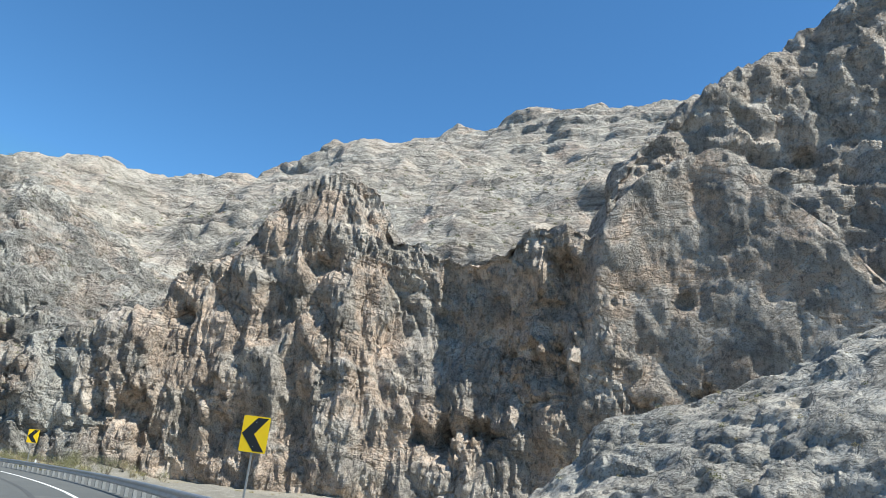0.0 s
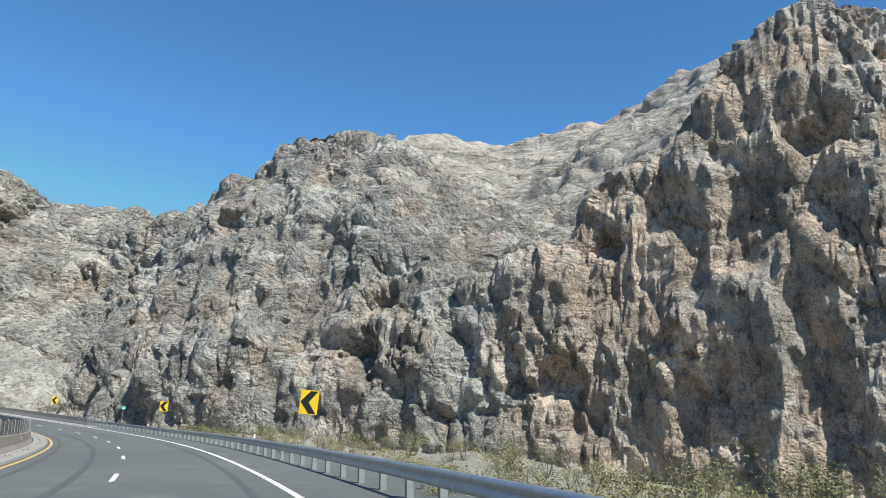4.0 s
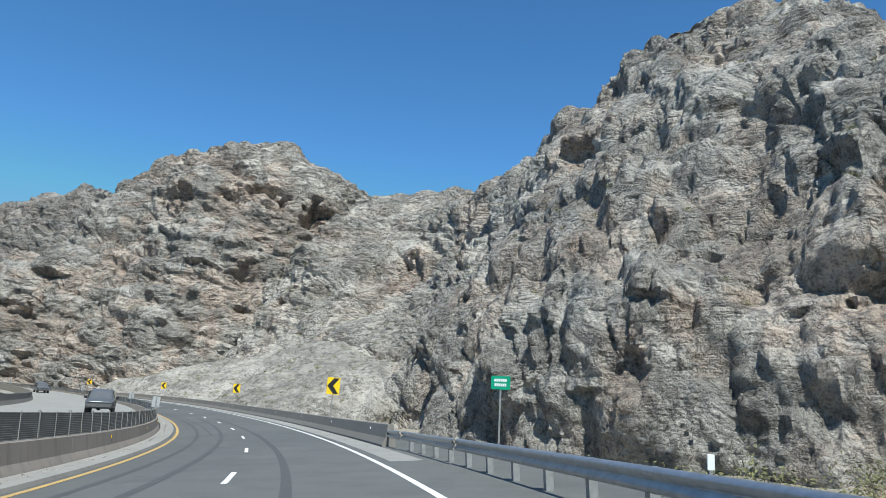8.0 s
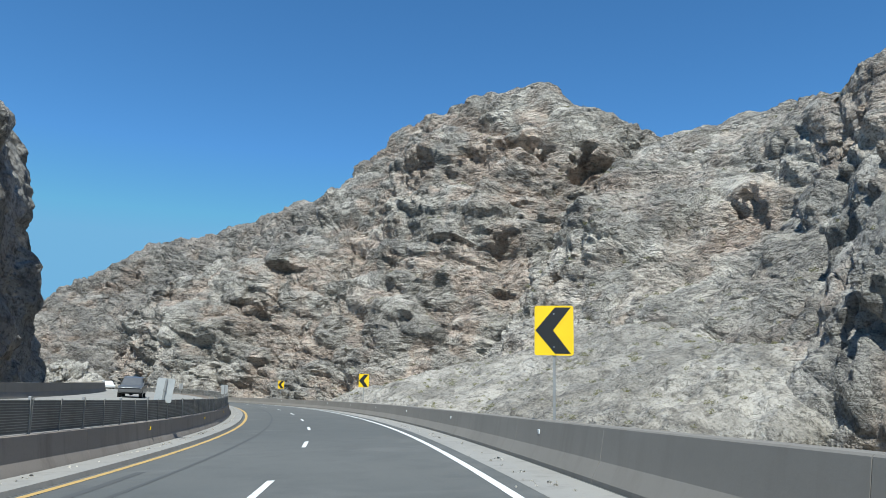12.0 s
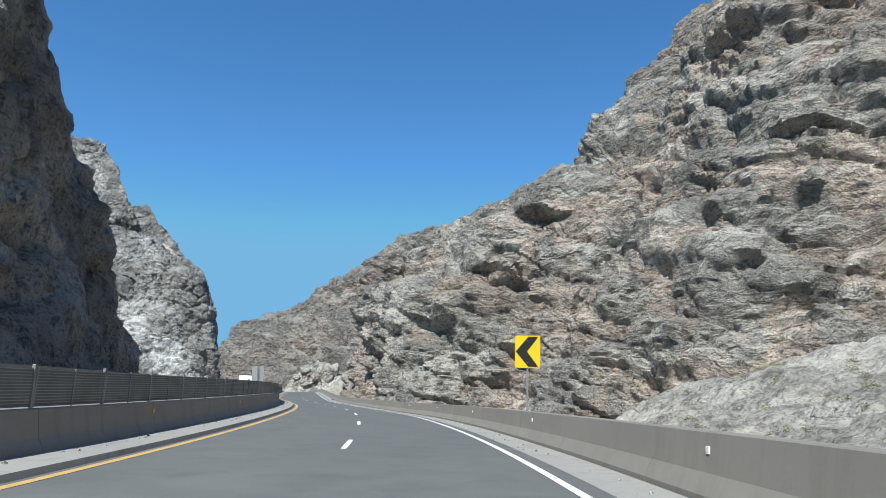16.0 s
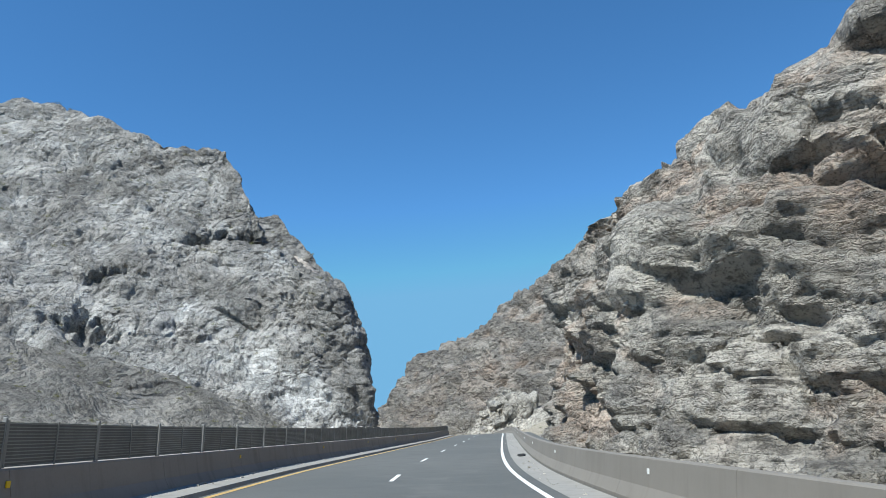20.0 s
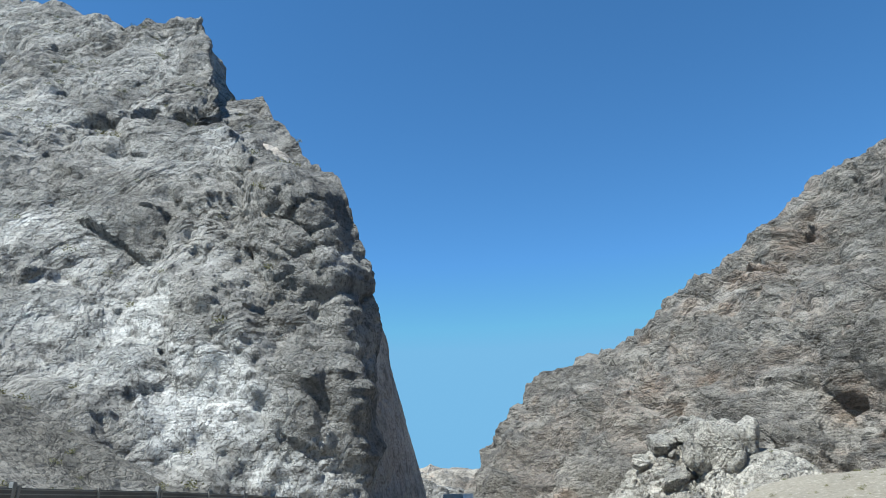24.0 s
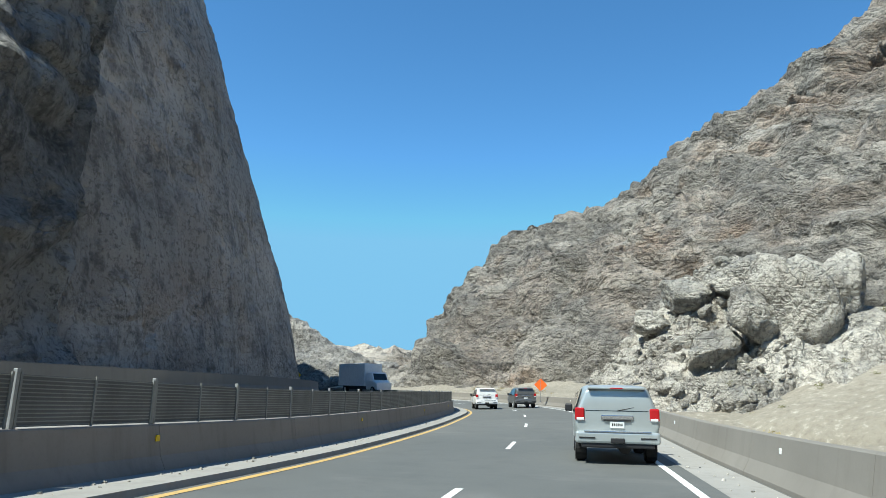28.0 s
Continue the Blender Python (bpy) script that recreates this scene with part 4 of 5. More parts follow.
# left-hand walls, in the order that faces the road
cliff("talus_slope", [
    [(-396, 52, -15), (-415, 62, -15), (-436, 70, -15), (-456, 76, -16), (-474, 82, -16), (-488, 86, -17)],
    [(-406, 36, -5), (-424, 45, -5), (-443, 54, -6), (-461, 62, -8), (-478, 71, -11), (-490, 79, -15)],
    [(-418, 10, 10), (-434, 22, 10), (-451, 36, 7), (-467, 50, 2), (-482, 63, -6), (-492, 74, -13)]],
    0.5, gravel_rock, "grey talus slope with dry scrub below the dome", 127, 1.0, 0.4, 0.16, 0.0, 0.0, 0.2, holes=0.0, tan=0.0, push=8, drop=10)
cliff("cliff_left_cut", [
    [(-205, 132, -13), (-240, 138, -13.5), (-270, 138, -14), (-300, 135, -14), (-325, 130, -14), (-343, 125, -14), (-350, 112, -14), (-352, 90, -13)],
    [(-208, 126, 8), (-240, 132, 11), (-269, 132, 12), (-298, 130, 12), (-320, 126, 8), (-337, 121, 0), (-342, 108, -5), (-344, 88, -4)],
    [(-210, 116, 26), (-240, 122, 32), (-268, 123, 34), (-294, 125, 31), (-314, 121, 25), (-330, 115, 12), (-334, 102, 4), (-336, 85, 6)],
    [(-214, 105, 36), (-240, 109, 44), (-266, 111, 45), (-289, 114, 43), (-307, 112, 37), (-321, 106, 24), (-324, 94, 12), (-328, 80, 14)]],
    0.55, grey_rock, "dark shaded rock cut beside the opposite lanes", 109, 1.4, 1.2, 0.5, 0.3, 0.3, 0.5, push=25, drop=40)
cliff("cliff_white_dome", [
    [(-425, -10, -13), (-445, 25, -14), (-465, 48, -15), (-482, 66, -15), (-495, 77, -16), (-505, 87, -16)],
    [(-432, -20, 5), (-455, 10, 6), (-476, 32, 7), (-491, 47, 8), (-499, 66, 8), (-506, 82, 5)],
    [(-445, -40, 32), (-470, -10, 34), (-489, 14, 36), (-500, 32, 37), (-507, 53, 36), (-506, 73, 25)],
    [(-470, -65, 66), (-500, -30, 68), (-512, 0, 68), (-519, 22, 67), (-520, 40, 58), (-514, 57, 38)],
    [(-515, -110, 121), (-528, -54, 116), (-530, -20, 101), (-531, 10, 88), (-531, 25, 84), (-525, 37, 58)]],
    0.48, white_rock, "pale limestone dome with a white scarred foot", 121, 1.2, 0.8, 0.42, 0.3, 0.0, 0.3, (0.0, 0.45), 4.2, (1.1, 1.1, 0.8), holes=0.12,
    pits=[(-490, 15, 30, 4.6, 1.0), (-501, 27, 36, 2.8, 1.0), (-514, 48, 48, 5.4, 0.5), (-507, 30, 48, 7.0, 0.45), (-517, -12, 78, 3.9, 0.7), (-478, 18, 15, 6.5, 0.8), (-499, 23, 40, 2.5, 1.0), (-497, 36, 31, 2.1, 0.7)], bare=[(-511, 56, 38, 5.5), (-492, 40, 22, 9), (-487, 47, 10, 9), (-494, 58, 2, 9), (-498, 70, -6, 9), (-501, 80, -11, 7), (-481, 42, 4, 8), (-500, 20, 60, 9)], push=9, drop=60)
cliff("cliff_dome_side", [
    [(-511, 82.5, -17), (-516, 81.5, -17), (-524, 80, -18), (-542, 74, -19), (-558, 66, -20), (-578, 44, -21)],
    [(-511, 79.5, 5), (-517, 78, 4), (-525, 76, 3), (-541, 71.5, -2), (-558, 62, -6), (-580, 38, -8)],
    [(-510, 74, 25), (-517, 72.5, 22), (-526, 70.5, 20), (-540, 66, 14), (-558, 57, 6), (-584, 32, 2)],
    [(-519, 58, 40), (-524, 59, 38), (-532, 58, 34), (-542, 57, 32), (-561, 48, 20), (-588, 22, 12)],
    [(-530, 36, 56), (-534, 40, 55), (-541, 44.5, 48), (-548, 46, 46), (-566, 37, 34), (-594, 10, 20)]],
    0.6, streaked_rock, "smooth streaked grey-brown rock wall in shade above the road", 123, 0.7, 0.4, 0.08, 0.0, 0.22, 0.12, cell=(0.9, 0.9, 2.2), holes=0.06, push=7, drop=60)
cliff("cliff_far_bank", [
    [(-578, -20, -20), (-600, 20, -21), (-604, 40, -21), (-602, 55, -21), (-612, 62, -22), (-640, 60, -22)],
    [(-584, -26, -6), (-608, 8, -10), (-613, 24, -13), (-614, 36, -16), (-622, 42, -18), (-645, 44, -19)],
    [(-596, -34, 6), (-616, 0, 0), (-621, 16, -5), (-625, 28, -10), (-632, 36, -15), (-652, 36, -17)]],
    0.55, white_rock, "broken pale rock bank beyond the bend", 133, 1.0, 1.0, 0.5, 0.6, 0.0, 0.4, pits=[(-612, 40, -17, 4, 0.6)], push=20, drop=20)
cliff("hill_far", [
    [(-950, -520, -28), (-930, -260, -28), (-950, -110, -28), (-930, 60, -28), (-900, 200, -28)],
    [(-1000, -540, -4), (-985, -270, -8), (-1000, -130, -10), (-985, 60, -12), (-950, 220, -12)],
    [(-1040, -560, 6), (-1020, -280, 3), (-1040, -140, -2), (-1020, 60, -5), (-990, 240, -5)]],
    5.0, hill_rock, "low sunlit desert plateau far beyond the gap", 145, 3, 3, 1, 2, 0, 0.5, push=80, drop=20)

# ---- boulder heap at the foot of the far wall ----
cliff("cliff_rubble_mound", [
    [(-592, 94, -20), (-577, 94, -20), (-562, 97, -20), (-554, 105, -19.5), (-550, 116, -19), (-549, 130, -18)],
    [(-590, 97, -15), (-578, 99, -13), (-567, 102, -11), (-560, 109, -10.5), (-557, 118, -12), (-556, 131, -13)],
    [(-590, 101, -12), (-580, 104, -6.5), (-573, 108, -3), (-568, 114, -3), (-565, 121, -8), (-562, 133, -12)]],
    0.4, boulder_rock, "pale mound of broken rock below the far wall", 157, 0.5, 0.5, 0.42, 0.0, 0.0, 0.3, push=8, drop=4)

cliff("earth_bank", [
    [(-553, 110, -20), (-545, 115, -19.5), (-541, 124, -18.5), (-539, 137, -18), (-541, 153, -17)],
    [(-557, 113, -17.5), (-551, 118, -16), (-549, 127, -14.5), (-549, 139, -13.5), (-553, 154, -13)],
    [(-562, 117, -15.5), (-558, 122, -13.5), (-558, 130, -12), (-558, 142, -11), (-563, 156, -10)]],
    0.5, soil_mat, "smooth tan earth bank with dry scrub beside the boulders", 163, 0.4, 0.2, 0.05, 0.0, 0.0, 0.1, holes=0.0, tan=0.0, push=10, drop=4)


def stone(seed, detail=4, sharp=1.0):
    """One weathered block: a ball cut by flat planes."""
    bm = bmesh.new()
    bmesh.ops.create_icosphere(bm, subdivisions=detail, radius=1.0)
    r = np.random.RandomState(seed)
    co = np.array([v.co[:] for v in bm.verts])
    for _ in range(11):
        n = r.normal(size=3)
        n /= np.linalg.norm(n)
        h = r.uniform(0.55, 0.85)
        over = np.maximum(co @ n - h, 0)
        co = co - np.outer(over * 0.94 * sharp, n)
    n = co / np.linalg.norm(co, axis=1)[:, None]
    co = co + n * (0.05 * facets(co * 3.0 + seed, (1, 1, 1), seed)[0] + 0.02 * fbm(co * 7.0 + seed, 2, seed))[:, None]
    for v, c in zip(bm.verts, co):
        v.co = c
    for f in bm.faces:
        f.smooth = True
    me = bpy.data.meshes.new("boulder")
    bm.to_mesh(me)
    bm.free()
    me.materials.append(boulder_rock)
    return me


stones = [stone(200 + k) for k in range(5)]
for k, (x, y, z, a, b, c, rx, ry, rz) in enumerate([
        (-560, 117.5, -7.5, 3.6, 3.3, 5.2, 24, -14, 30), (-561.5, 121.3, -7.5, 2.6, 2.2, 4.8, -8, 10, 70), (-558, 110.5, -12.5, 3.2, 3.0, 2.4, 12, 5, 10), (-565, 107.5, -6.6, 3.2, 3.0, 2.2, -6, 8, 40),
        (-564, 113.5, -4.8, 3.6, 3.2, 2.2, 4, -9, 100), (-563, 118.6, -5.0, 2.6, 2.4, 2.0, 10, 12, 15), (-557.5, 114.2, -9.5, 2.0, 2.4, 3.2, 18, -20, 55), (-563, 104.2, -9.5, 2.2, 1.9, 1.6, 0, 14, 80)]):
    ob = tagged(new("boulder", stones[k % 5]), "huge pale limestone boulder on the rubble mound", "boulder", "boulders on the mound")
    ob.matrix_world = pose(x, y, z, rx, ry, rz) @ Matrix.Diagonal((a, b, c, 1))
small = [stone(300 + k, 2) for k in range(4)]
rng = random.Random(12)
mound = bpy.data.objects["cliff_rubble_mound"]
pile_v, pile_f, count = [], [], 0
coords = [np.array([v.co[:] for v in me.vertices]) for me in small]
tris = [np.array([p.vertices[:] for p in me.polygons]) for me in small]
for _ in range(900):
    x, y = rng.uniform(-592, -552), rng.uniform(93, 117)
    hit, place, n, _i = mound.ray_cast((x, y, 40), (0, 0, -1))
    if not hit:
        continue
    k, r = rng.randrange(4), rng.choice((0.35, 0.5, 0.6, 0.8, 1.2))
    m = np.array((Matrix.Translation(place) @ Euler((rng.uniform(0, 6), rng.uniform(0, 6), rng.uniform(0, 6))).to_matrix().to_4x4() @ Matrix.Diagonal((r, r * rng.uniform(0.6, 1), r * rng.uniform(0.5, 0.9), 1))))
    pile_f.append(tris[k] + count)
    pile_v.append(coords[k] @ m[:3, :3].T + m[:3, 3])
    count += len(coords[k])
tagged(new("rubble", mesh_from("rubble", np.concatenate(pile_v), np.concatenate(pile_f), boulder_rock, False)), "pale broken rock rubble", "rubble", kind="stuff")

# ---- signs ----
SIGN_W, SIGN_H = 0.84, 1.08


def flat_shape(bm, pts, y, thick):
    f = bm.faces.new([bm.verts.new((x, y, z)) for x, z in pts])
    ext = bmesh.ops.extrude_face_region(bm, geom=[f])
    for v in ext["geom"]:
        if isinstance(v, bmesh.types.BMVert):
            v.co.y -= thick
    bmesh.ops.recalc_face_normals(bm, faces=bm.faces[:])
    return bm


def rounded(w, h, r):
    out = []
    for cx, cz, a0 in ((w / 2 - r, h / 2 - r, 0), (-w / 2 + r, h / 2 - r, 90), (-w / 2 + r, -h / 2 + r, 180), (w / 2 - r, -h / 2 + r, 270)):
        for k in range(4):
            a = radians(a0 + 30 * k)
            out.append((cx + r * math.cos(a), cz + r * math.sin(a)))
    return out


def chevron_sign(high):
    """Faces -y; stands at its post's foot."""
    root = new("chevron_sign")
    part("post", box(bmesh.new(), -0.03, 0.03, 0.0, 0.05, -1.6, high + 0.3, 0.006), post_steel, root, "galvanised steel post")
    m = Matrix.Translation((0, 0, high))
    bm = flat_shape(bmesh.new(), rounded(SIGN_W, SIGN_H, 0.05), -0.012, 0.006)
    bm.transform(m)
    plate = part("plate", bm, sign_yellow, root, "bright yellow sheet")
    bm = flat_shape(bmesh.new(), [(-0.40, 0.0), (0.02, 0.50), (0.36, 0.50), (-0.02, 0.0), (0.36, -0.50), (0.02, -0.50)], -0.021, 0.002)
    bm.transform(m)
    part("chevron", bm, sign_black, plate, "black arrow pointing to the bend")
    for z in (-0.36, 0.36):
        part("bolt", rod(bmesh.new(), (0, -0.024, high + z), (0, -0.005, high + z), 0.014, 8), steel, root)
    return tagged(root, "yellow chevron curve sign on a steel post behind the rail", "road sign", "chevron signs along the bend")


sign = chevron_sign(2.45)
for s, o, dz in [(126.4, 7.2, -0.4), (169.3, 5.3, 0.05), (211.0, 5.6, -0.15), (259.5, 5.8, 0.15), (303.0, 3.85, 0.35), (349.2, 3.85, 0.3), (394.0, 3.85, 0.2), (437.0, 3.85, 0.35)]:
    base = Vector(on_road(s, o, dz))
    d = on_road(s - 12, 0) - on_road(s, o)
    m = pose(base.x, base.y, base.z, 0, rng.uniform(-1.5, 1.5), math.degrees(math.atan2(d[1], d[0])) + 90)
    if s < 130:
        near = m @ Matrix.Scale(1.2, 4)
    else:
        copy_thing(sign, m)
sign.matrix_world = near


# green guide sign; its words cannot be read
green = tagged(new("guide_sign"), "small green road sign with two lines of white lettering", "road sign")
part("post", box(bmesh.new(), -0.03, 0.03, 0.0, 0.05, -2.2, 2.7, 0.006), post_steel, green)
bm = flat_shape(bmesh.new(), rounded(0.64, 0.44, 0.04), -0.012, 0.006)
bm.transform(Matrix.Translation((0, 0, 2.55)))
plate = part("plate", bm, sign_green, green, "green sheet with a white border")
for z, w in ((2.63, 0.42), (2.48, 0.40)):
    for k in range(6):
        x = -w / 2 + k * w / 6
        part("letter_bar", box(bmesh.new(), x, x + w / 7.5, -0.022, -0.0185, z - 0.045, z + 0.045), sign_white, plate)
s, o = along(-111.3, 135.2)
g = on_road(s, max(o, 4.4), -0.3)
green.matrix_world = pose(*g, 0, 0, math.degrees(math.atan2(on_road(s - 14, 0)[1] - g[1], on_road(s - 14, 0)[0] - g[0])) + 90)

# orange work sign, a diamond, and a yellow sign beyond the bend
work = tagged(new("work_sign"), "orange diamond road work sign on a stand", "road sign")
bm = flat_shape(bmesh.new(), [(0.62, 0), (0, 0.62), (-0.62, 0), (0, -0.62)], -0.012, 0.006)
bm.transform(Matrix.Translation((0, 0, 2.0)))
part("plate", bm, sign_orange, work, "fluorescent orange sheet")
bm = rod(rod(rod(bmesh.new(), (0, 0, 0.4), (0, 0, 2.5), 0.025), (0, 0, 0.5), (-0.5, 0.3, 0), 0.02), (0, 0, 0.5), (0.5, 0.3, 0), 0.02)
part("stand", bm, post_steel, work)
s, o = along(-555.5, 94)
g = on_road(s, 2.7, 0.0)
work.matrix_world = pose(*g, 0, 0, 106)
bend = tagged(new("warning_sign"), "yellow diamond warning sign beyond the median", "road sign")
bm = flat_shape(bmesh.new(), [(0.6, 0), (0, 0.6), (-0.6, 0), (0, -0.6)], -0.012, 0.006)
bm.transform(Matrix.Translation((0, 0, 2.3)))
part("plate", bm, sign_yellow, bend)
part("post", box(bmesh.new(), -0.03, 0.03, 0, 0.05, -0.5, 2.8), post_steel, bend)
bend.matrix_world = pose(*on_road(along(-568, 80)[0], -19.4, 0.6), 0, 0, 120)

# back of a sign for the opposite lanes, on the median barrier
back_sign = tagged(new("sign_back"), "bare grey back of a sign facing the opposite lanes", "road sign")
bm = flat_shape(bmesh.new(), rounded(0.6, 0.85, 0.05), 0.0, 0.006)
bm.transform(Matrix.Translation((0, 0, 1.0)))
part("plate", bm, sign_back, back_sign)
part("post", box(bmesh.new(), -0.035, 0.035, -0.06, -0.01, -0.05, 1.4), post_steel, back_sign)
part("plate_clamp", box(bmesh.new(), -0.05, 0.05, -0.075, 0.0, 0.96, 1.04, 0.006), post_steel, back_sign)
tagged(back_sign, "bare grey back of a sign facing the opposite lanes", "road sign", "signs on the median")
for s, lean in ((320.0, 7.0), (361.5, 8.0), (452.5, -4.0)):
    copy_thing(back_sign, road_pose(s, LEFT_WALL - 0.5, 0.86, 12) @ pose(0, 0, 0, 0, lean, 0))
back_sign.matrix_world = road_pose(405.0, LEFT_WALL - 0.5, 0.86, 12)

# small white marker posts behind the guard rail
mark = tagged(new("marker_post"), "white plastic delineator post in the roadside gravel", "marker post", "marker posts")
part("stake", box(bmesh.new(), -0.03, 0.03, -0.01, 0.01, -0.4, 1.0, 0.004), post_steel, mark)
part("cap", box(bmesh.new(), -0.06, 0.06, -0.016, 0.016, 0.9, 1.15, 0.006), sign_white, mark, "white reflective tab")
for k, s in enumerate((along(-33, 60)[0], along(-72, 99)[0], along(-104, 124)[0])):
    p = on_road(s, 6.2, -0.55)
    m = pose(*p, 0, 0, 20 + 15 * k)
    if k == 0:
        mark.matrix_world = m
    else:
        copy_thing(mark, m)


# ---- vehicles: x to the right, y ahead, the rear at y = 0 ----
def shell(secs, n=7):
    """A body through cross-sections (y, low z, belt z, top z, half widths low, belt, top)."""
    bm = bmesh.new()
    rows = []
    for y, z0, zb, z1, w0, wb, w1 in secs:
        half = [(0, z0), (w0 * 0.9, z0), (w0, z0 + 0.06), (wb * 1.0, zb - 0.22), (wb, zb - 0.02), (wb * 0.985, zb), (w1 * 1.03, z1 - 0.09), (w1 * 0.96, z1 - 0.025), (w1 * 0.8, z1), (0, z1 + 0.012)]
        ring = half + [(-x, z) for x, z in half[-2:0:-1]]
        rows.append([bm.verts.new((x, y, z)) for x, z in ring])
    k = len(rows[0])
    for a, b in zip(rows, rows[1:]):
        for i in range(k):
            bm.faces.new((a[i], a[(i + 1) % k], b[(i + 1) % k], b[i]))
    bm.faces.new(rows[0][::-1])
    bm.faces.new(rows[-1])
    bmesh.ops.recalc_face_normals(bm, faces=bm.faces[:])
    edges = [e for e in bm.edges if len(e.link_faces) == 2 and e.calc_face_angle() > 0.6]
    bmesh.ops.bevel(bm, geom=edges, offset=0.025, segments=2, affect="EDGES", profile=0.6)
    for f in bm.faces:
        f.smooth = True
    return bm


def wheel(root, x, y, r, wide):
    bm = bmesh.new()
    rod(bm, (x - wide / 2, y, r), (x + wide / 2, y, r), r, 28)
    bmesh.ops.bevel(bm, geom=[e for e in bm.edges if e.calc_face_angle(0) > 1], offset=0.03, segments=2, affect="EDGES")
    w = part("wheel", bm, tyre_rubber, root, "black rubber tyre on an alloy rim")
    side = 1 if x > 0 else -1
    bm = bmesh.new()
    rod(bm, (x + side * (wide / 2 - 0.03), y, r), (x + side * (wide / 2 + 0.006), y, r), r * 0.66, 20)
    part("rim", bm, alloy, w)


def pane(bm, a, b, c, d, out=0.008):
    """A thin pane over four corners."""
    a, b, c, d = (Vector(v) for v in (a, b, c, d))
    n = (b - a).cross(d - a).normalized() * out
    top = [bm.verts.new(v + n) for v in (a, b, c, d)]
    low = [bm.verts.new(v - n) for v in (a, b, c, d)]
    bm.faces.new(top)
    bm.faces.new(low[::-1])
    for i in range(4):
        bm.faces.new((top[i], low[i], low[(i + 1) % 4], top[(i + 1) % 4]))
    bmesh.ops.recalc_face_normals(bm, faces=bm.faces[:])
    return bm


def suv(paint, label, name="suv", detail=True):
    root = tagged(new(name), label, "car")
    part("body", shell([(0.05, 0.62, 1.06, 1.30, 0.80, 0.90, 0.80), (0.09, 0.50, 1.08, 1.64, 0.84, 0.935, 0.70), (0.30, 0.44, 1.09, 1.73, 0.90, 0.955, 0.71), (0.9, 0.40, 1.08, 1.765, 0.92, 0.965, 0.73),
                        (2.4, 0.38, 1.06, 1.765, 0.92, 0.965, 0.74), (3.0, 0.38, 1.05, 1.66, 0.92, 0.96, 0.70), (3.55, 0.40, 1.03, 1.10, 0.92, 0.95, 0.80), (4.45, 0.44, 0.96, 1.00, 0.88, 0.92, 0.78), (4.68, 0.52, 0.86, 0.88, 0.78, 0.84, 0.70)]), paint, root)
    part("rear_window", pane(bmesh.new(), (-0.70, 0.055, 1.17), (0.70, 0.055, 1.17), (0.60, 0.14, 1.60), (-0.60, 0.14, 1.60)), tinted_glass, root, "dark tinted glass")
    for sx in (-1, 1):
        part("side_window", pane(bmesh.new(), (sx * 0.945, 0.5, 1.13), (sx * 0.955, 2.2, 1.11), (sx * 0.765, 2.2, 1.66), (sx * 0.765, 0.7, 1.66)), tinted_glass, root, "dark tinted glass")
        part("side_window", pane(bmesh.new(), (sx * 0.955, 2.28, 1.11), (sx * 0.955, 3.25, 1.09), (sx * 0.76, 2.75, 1.63), (sx * 0.765, 2.28, 1.66)), tinted_glass, root, "dark tinted glass")
        bm = bmesh.new()
        box(bm, min(sx * 0.72, sx * 0.935), max(sx * 0.72, sx * 0.935), 0.02, 0.32, 0.96, 1.24, 0.03)
        lamp = part("tail_lamp", bm, red_lens, root, "red tail lamp cluster")
        part("reversing_lens", box(bmesh.new(), min(sx * 0.735, sx * 0.90), max(sx * 0.735, sx * 0.90), 0.008, 0.03, 0.965, 1.02, 0.006), sign_white, lamp)
        bm = bmesh.new()
        box(bm, min(sx * 0.96, sx * 1.16), max(sx * 0.96, sx * 1.16), 2.85, 2.98, 1.10, 1.30, 0.04)
        part("mirror", bm, black_plastic, root, "dark wing mirror")
        part("roof_rail", rod(bmesh.new(), (sx * 0.60, 0.5, 1.82), (sx * 0.60, 2.3, 1.82), 0.022, 8), black_plastic, root)
        part("reflector", box(bmesh.new(), min(sx * 0.50, sx * 0.85), max(sx * 0.50, sx * 0.85), -0.055, -0.03, 0.565, 0.60, 0.004), black_plastic, root)
    bm = box(bmesh.new(), -0.93, 0.93, -0.04, 0.42, 0.46, 0.72, 0.05)
    bumper = part("bumper", bm, paint, root)
    part("bumper_step", box(bmesh.new(), -0.74, 0.74, -0.05, 0.06, 0.705, 0.735, 0.01), chrome, bumper, "bright worn step pad")
    part("tow_socket", box(bmesh.new(), -0.16, 0.16, -0.055, 0.1, 0.47, 0.585, 0.02), black_plastic, bumper)
    part("valance", box(bmesh.new(), -0.80, 0.80, 0.0, 0.4, 0.36, 0.47, 0.03), black_plastic, root)
    part("axle", rod(rod(bmesh.new(), (-0.75, 0.98, 0.38), (0.75, 0.98, 0.38), 0.06, 10), (0.2, 0.6, 0.33), (0.2, 1.3, 0.33), 0.14, 10), black_plastic, root)
    part("tailgate_trim", box(bmesh.new(), -0.36, 0.36, 0.015, 0.06, 0.985, 1.085, 0.015), chrome, root, "bright garnish with handle")
    part("handle_recess", box(bmesh.new(), -0.30, 0.30, 0.008, 0.05, 0.955, 0.99, 0.006), black_plastic, root)
    plate = part("number_plate", box(bmesh.new(), -0.155, 0.155, 0.02, 0.06, 0.80, 0.945, 0.004), sign_white, root, "number plate with plain bars")
    bm = bmesh.new()
    for k in range(6):
        box(bm, -0.12 + k * 0.042, -0.095 + k * 0.042, 0.016, 0.02, 0.845, 0.905)
    part("plate_bars", bm, sign_black, plate)
